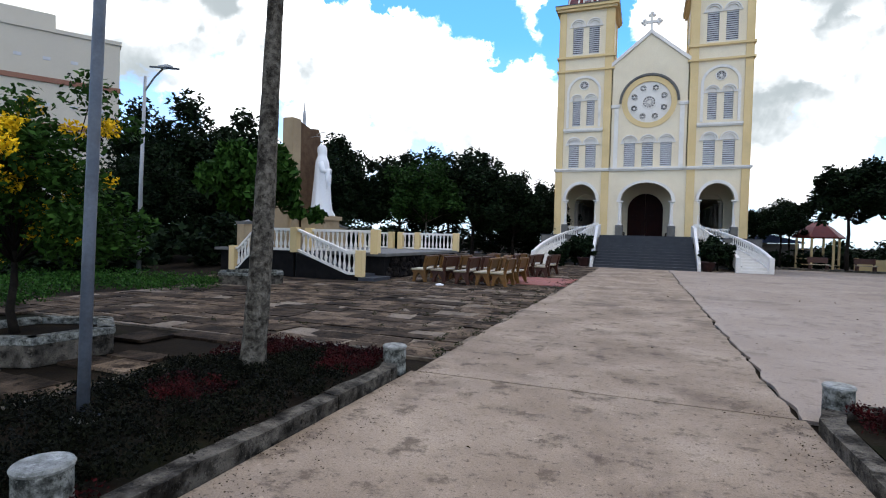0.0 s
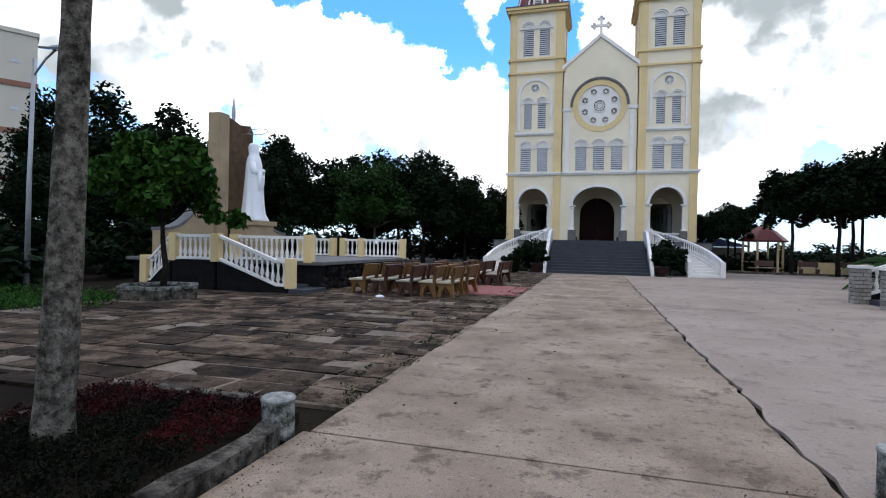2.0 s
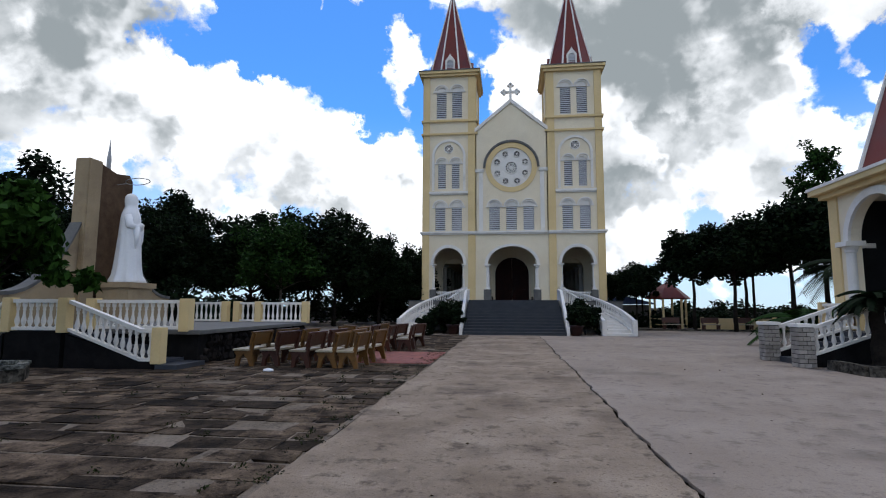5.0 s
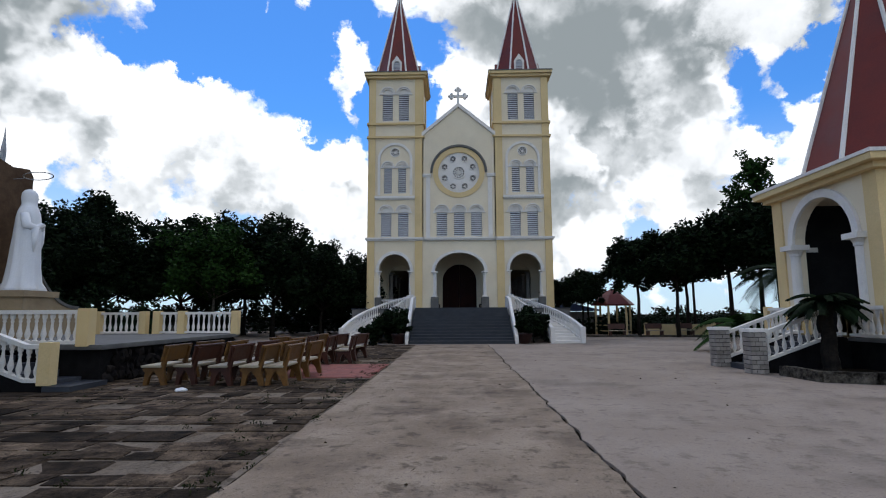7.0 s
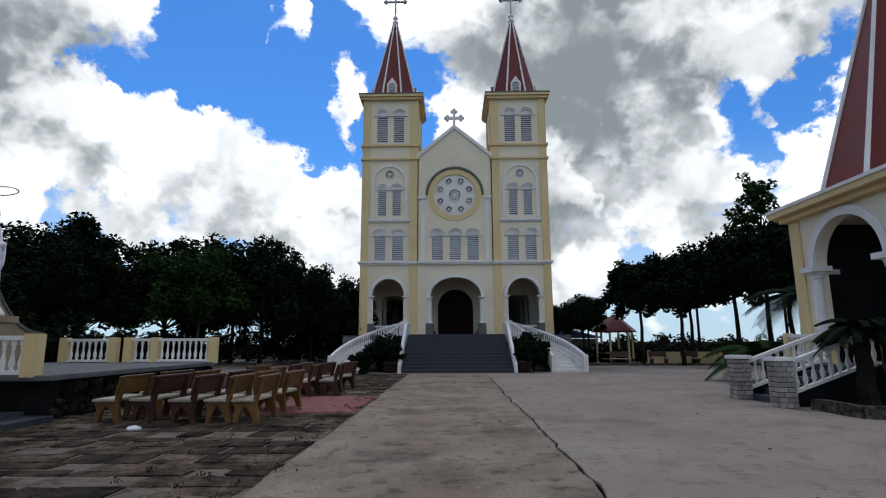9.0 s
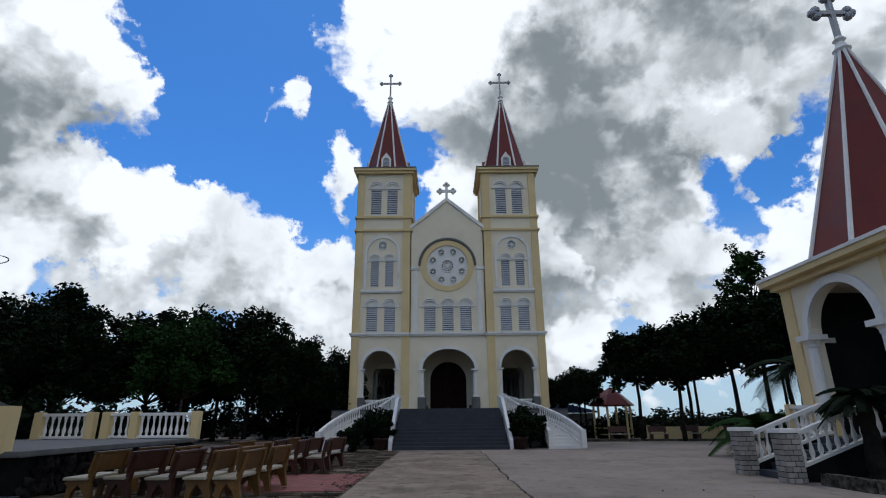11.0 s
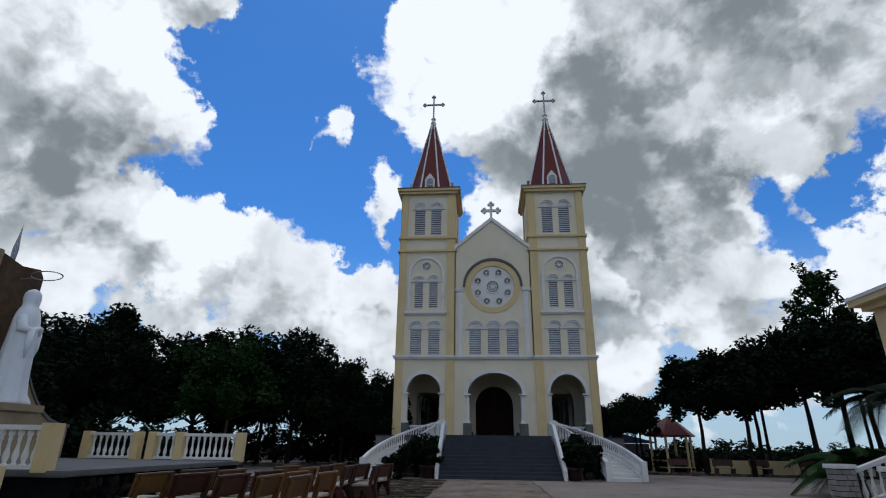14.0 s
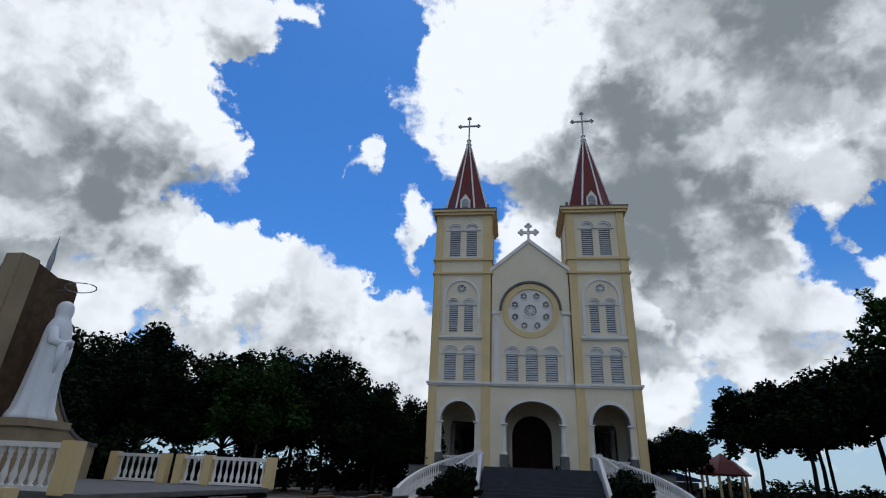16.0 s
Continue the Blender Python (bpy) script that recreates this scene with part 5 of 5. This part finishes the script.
def palm_tree(label, at, h, r, frond, n, seed, bark=BARK, mat=LEAF_SHADED):
    t = thing("palm", label, "palm", "", at)
    rng = np.random.default_rng(seed)
    bm = bmesh.new()
    k = max(4, int(h / 0.12))
    tube(bm, [(0.02 * math.sin(i), 0, h * i / k) for i in range(k + 1)], [r * (1.25 - 0.4 * i / k) * (1 + 0.07 * (i % 2)) for i in range(k + 1)], 10)
    part("trunk", bm, bark, t)
    for j in range(n):
        a, el = 2 * math.pi * j * 0.381966, rng.uniform(0.0, 1.2)
        out = Vector((math.cos(a), math.sin(a), 0))
        verts, faces, P = [], [], []
        for i in range(11):
            f = i / 10
            P.append(Vector((0, 0, h)) + out * frond * f * math.cos(el * (1 - 0.5 * f)) + Vector((0, 0, frond * (math.sin(el) * f - 0.75 * f * f))))
        side = Vector((-out.y, out.x, 0))
        for i in range(1, 11):
            for q in range(4):
                p = P[i - 1].lerp(P[i], q / 4)
                d = (P[i] - P[i - 1]).normalized()
                ln = frond * 0.34 * (1.05 - abs(i / 10 - 0.45))
                for s in (-1, 1):
                    tip = p + side * s * ln + d * ln * 0.6 + Vector((0, 0, -0.35 * ln))
                    b0 = len(verts)
                    verts += [p, p + d * 0.06, p.lerp(tip, 0.5) + d * 0.055 + Vector((0, 0, 0.03)), tip]
                    faces.append((b0, b0 + 1, b0 + 2, b0 + 3))
        for i in range(10):
            b0 = len(verts)
            verts += [P[i] - side * 0.015, P[i] + side * 0.015, P[i + 1] + side * 0.012, P[i + 1] - side * 0.012]
            faces.append((b0, b0 + 1, b0 + 2, b0 + 3))
        raw("frond", verts, faces, mat, t)
    return t


palm_tree("stocky dark palm with a thick trunk by the kiosk steps", (9.5, 18.4, 0.0), 1.9, 0.17, 0.95, 24, 95, BARK_DARK)
palm_tree("feathery palm behind the kiosk", (12.4, 27.5, 0), 1.0, 0.12, 2.4, 11, 96, mat=LEAF_MID)
palm_tree("coconut palm behind the kiosk", (15.8, 30.0, 0), 3.6, 0.13, 2.4, 14, 97)

# ---- gazebo, low wall and distance ----
gz = thing("gazebo", "small gazebo with a red hipped roof and yellow posts", "gazebo", at=(12.6, 48, 0))
bm = bmesh.new()
lathe(bm, [(1.75, 2.35), (1.8, 2.42), (0.9, 3.2), (0.05, 3.75)], 6)
part("roof", bm, ROOF_RED, gz)
for i in range(6):
    a = math.pi / 3 * i
    b = math.pi / 3 * (i + 1)
    quick("post", YELLOW, gz, (1.4 * math.cos(a) - 0.07, 1.4 * math.sin(a) - 0.07, -0.03, 1.4 * math.cos(a) + 0.07, 1.4 * math.sin(a) + 0.07, 2.4))
    if i != 4:
        bm = bmesh.new()
        for z in (0.3, 0.75):
            tube(bm, [(1.4 * math.cos(a), 1.4 * math.sin(a), z), (1.4 * math.cos(b), 1.4 * math.sin(b), z)], [0.04, 0.04], 6)
        part("rail", bm, YELLOW, gz)
lw = thing("boundary_wall", "low dirty yellow boundary wall along the yard", "wall", kind="structure")
for i in range(9):
    x = 14.4 + 2.6 * i
    quick("panel", YELLOW, lw, (x, 45.6, -0.04, x + 2.4, 45.75, 0.85))
    quick("post", YELLOW, lw, (x - 0.1, 45.55, -0.04, x + 0.1, 45.8, 0.95))
kerb("pale kerb stones along the far edge of the yard", [(8.5, 42.6), (34, 41.4)], 0.25, 0.14)
for i, (x, y) in enumerate(((11.4, 41.5), (14.2, 41.8), (16.6, 42.2), (19.5, 42.0), (22.4, 41.2))):
    s = bench(WOOD_DARK, "dark stone bench under the trees", (x, y + 1.5, 0), 90)
shed = thing("shed", "low shed with a blue sheet roof behind the yard", "shed", at=(10.4, 56, 0))
quick("wall", GREY_TRIM, shed, (-2.5, -1.5, -0.04, 2.5, 1.5, 1.9))
bm = bmesh.new()
slab(bm, [(-2.9, 1.95), (2.9, 1.95), (2.9, 2.05), (0, 2.75), (-2.9, 2.05)], "y", -1.8, 1.8)
part("roof", bm, TARP, shed)
for i, (x, y, h) in enumerate(((18.6, 46.5, 4.6), (25.0, 46, 5.2))):
    p = thing("utility_pole", "dark slim utility pole behind the wall", "pole", "utility poles", (x, y, 0))
    bm = bmesh.new()
    lathe(bm, [(0.12, -0.03), (0.09, h)], 8)
    part("shaft", bm, BARK_DARK, p)

lamp = thing("street_lamp", "galvanised solar street lamp on a slim pole", "street lamp", at=(-17.3, 13.5, 0))
lamp.scale = (1.12, 1.12, 1.12)
bm = bmesh.new()
tube(bm, [(0, 0, -0.03), (0.05, 0, 3), (0.18, 0, 6.4)], [0.075, 0.06, 0.045], 10)
part("pole", bm, GALV, lamp, smooth=True)
bm = bmesh.new()
tube(bm, [(0.14, 0, 5.9), (0.6, 0, 6.35), (1.0, 0, 6.6)], [0.03, 0.03, 0.03], 8)
part("arm", bm, GALV, lamp)
bm = bmesh.new()
box(bm, 0.75, -0.25, -0.03, 1.5, 0.25, 0.03)
bevel(bm, 0.01)
o = part("solar_panel", bm, PANEL, lamp)
o.matrix_basis = pose(-0.1, 0, 6.75, 12, 8, 0)
bm = bmesh.new()
box(bm, 0.85, -0.1, 6.58, 1.25, 0.1, 6.66)
part("lamp_head", bm, GALV, lamp)

block = thing("apartment_block", "large beige multi-storey building with brown bands", "building", at=(-57.1, 34.5, 0), turn=-33)
quick("wall", FAR_WALL, block, (-14, -30, -0.04, 0, 6.6, 21.3))
quick("parapet", FAR_WALL, block, (-14.2, -30.2, 21.3, 0.15, 6.75, 21.7))
for z in (16.2, 11.6, 7.0):
    quick("band", BAND_BROWN, block, (0.002, -30.1, z, 0.15, 6.7, z + 0.5))
quick("stair_tower", FAR_WALL, block, (-5, -3.4, 21.7, -0.5, 1.0, 23.3))
WIN = None
for z in (18.6, 14.0, 9.4):
    for k in range(14):
        m = pose(0.02, 4.9 - 2.3 * k, z)
        if WIN is None:
            bm = bmesh.new()
            box(bm, -0.02, -0.32, -0.16, 0.03, 0.32, 0.16)
            WIN = part("vent_window", bm, SHUTTER, block)
            WIN.matrix_basis = m
        else:
            again(WIN, m, block)

# ---- red brick floor, litter, pavers ----
redfloor = thing("brick_floor", "patch of red brick paving beside the benches", "paving", kind="structure")
RB = None
for i in range(14):
    for j in range(19):
        m = pose(-5.35 + 0.2 * i + (0.0 if j % 2 else 0.1), 18.4 + 0.2 * j, 0.0)
        if RB is None:
            bm = bmesh.new()
            box(bm, -0.096, -0.096, -0.04, 0.096, 0.096, 0.012)
            RB = part("brick", bm, RED_MAT, redfloor)
            RB.matrix_basis = m
        else:
            again(RB, m)
bm = bmesh.new()
bmesh.ops.create_icosphere(bm, subdivisions=2, radius=0.09)
for v in bm.verts:
    v.co = Vector((v.co.x * 1.6, v.co.y, max(-0.02, v.co.z * 0.6))) + 0.025 * noise.noise_vector(v.co * 30)
o = part("crumpled_paper", bm, PAPER)
o.matrix_basis = pose(-6.35, 15.9, 0.02)
tagged(o, "crumpled white paper litter on the paving", "litter")

yard = thing("paving", "uneven old stone pavers with mossy dark joints", "paving", kind="structure")
JOINT = material("cement_joint", (0.13, 0.10, 0.073), (0.29, 0.235, 0.18), 0.95, 1.2, 30, 0.8, (0.02, 0.016, 0.011), 0.6, 0.9, sheen=0.05, speck=0.7)
quick("joint_bed", JOINT, yard, (-12.6, 6.0, -0.055, -2.52, 15.4, -0.011), (-8.9, 15.4, -0.055, -2.52, 33.6, -0.011))
rng = np.random.default_rng(101)
STONES = []
for k in range(6):
    bm = bmesh.new()
    vs = box(bm, -0.5, -0.5, -0.03, 0.5, 0.5, 0.0)
    for v in vs:
        v.co.x += rng.normal() * 0.045
        v.co.y += rng.normal() * 0.045
        v.co.z += rng.normal() * 0.003
    STONES.append(bm)
near, rest_v, rest_f = [], [], []
y = -3.0
while y < 33.5:
    d = rng.uniform(0.34, 0.62)
    x = -2.53 - rng.uniform(0, 0.07)
    while x > -19.5:
        w = rng.uniform(0.4, 0.95)
        cx, cy = x - w / 2, y + d / 2
        x -= w
        if (cy < 5.95 and cx > -5.2) or (cx < -8.9 and 15.5 < cy < 25.2) or (cx > -5.6 and 18.2 < cy < 22.2 and cx < -2.4) or cx < -12.4 - 0.4 * (cy > 14) * 6 or rng.random() < (0.6 if cy < 5.95 else 0.05):
            continue
        if math.hypot(cx + 11.85, cy - 13.2) < 1.2 or math.hypot(cx + 7.35, cy - 4.05) < 1.0:
            continue
        item = (cx, cy, w - rng.uniform(0.025, 0.075), d - rng.uniform(0.025, 0.075), rng.normal() * 1.2, rng.normal() * 0.006)
        if -9.0 < cx and 5.9 < cy < 12.6 and len(near) < 300:
            near.append(item)
        else:
            a = radians(item[4])
            b0 = len(rest_v)
            jig = rng.normal(size=(4, 2)) * 0.018
            for zz in (-0.04, 0.0):
                for (sx, sy), (jx, jy) in zip(((-0.5, -0.5), (0.5, -0.5), (0.5, 0.5), (-0.5, 0.5)), jig):
                    px, py = sx * item[2] + jx, sy * item[3] + jy
                    rest_v.append((cx + px * math.cos(a) - py * math.sin(a), cy + px * math.sin(a) + py * math.cos(a), zz + item[5]))
            for f in ((4, 5, 6, 7), (0, 1, 5, 4), (1, 2, 6, 5), (2, 3, 7, 6), (3, 0, 4, 7)):
                rest_f.append(tuple(b0 + q for q in f))
    y += d
protos = []
for bm in STONES:
    me = bpy.data.meshes.new("paver")
    bm.to_mesh(me)
    bm.free()
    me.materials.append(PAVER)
    protos.append(me)
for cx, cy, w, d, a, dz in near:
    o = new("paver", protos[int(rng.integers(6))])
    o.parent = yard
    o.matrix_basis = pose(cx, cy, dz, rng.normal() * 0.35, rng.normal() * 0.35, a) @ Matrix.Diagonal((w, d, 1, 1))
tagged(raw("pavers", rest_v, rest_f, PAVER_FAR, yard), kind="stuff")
# tufts of weeds in the joints
WEED = leaf_material("dull_weed", (0.012, 0.016, 0.006), (0.03, 0.038, 0.012))
k = 150
wx, wy = rng.uniform(-9, -2.5, k), rng.uniform(6, 24, k)
wx[:80] = -2.5 - np.abs(rng.normal(size=80)) * 0.35
c = np.stack((wx, wy, np.full(k, 0.01)), 1)
tagged(leaves("weeds", c, [0.08] * k, k * 24, 0.024, WEED, None, 103, 1.2), "small weeds growing in the paving joints", "weeds", kind="stuff")

LITTER = leaf_material("dead_leaf_litter", (0.03, 0.02, 0.012), (0.09, 0.06, 0.03))
k = 420
dx = np.concatenate((-2.5 + np.abs(rng.normal(size=k // 2)) * 0.22, 1.42 - np.abs(rng.normal(size=k // 2)) * 0.25))
c = np.stack((dx, rng.uniform(-1, 5.4, k), np.full(k, 0.004)), 1)
tagged(leaves("dirt_litter", c, [0.08] * k, k * 7, 0.012, LITTER, None, 104, 0.2), "dead leaf litter and grit along the kerbs", "litter", kind="stuff")
k = 90
c = np.stack((rng.uniform(-2.3, 6, k), rng.uniform(2, 24, k), np.full(k, 0.006)), 1)
tagged(leaves("fallen_leaves", c, [0.02] * k, k, 0.035, LITTER, None, 105, 0.1), "single fallen leaves on the concrete", "leaves", kind="stuff")
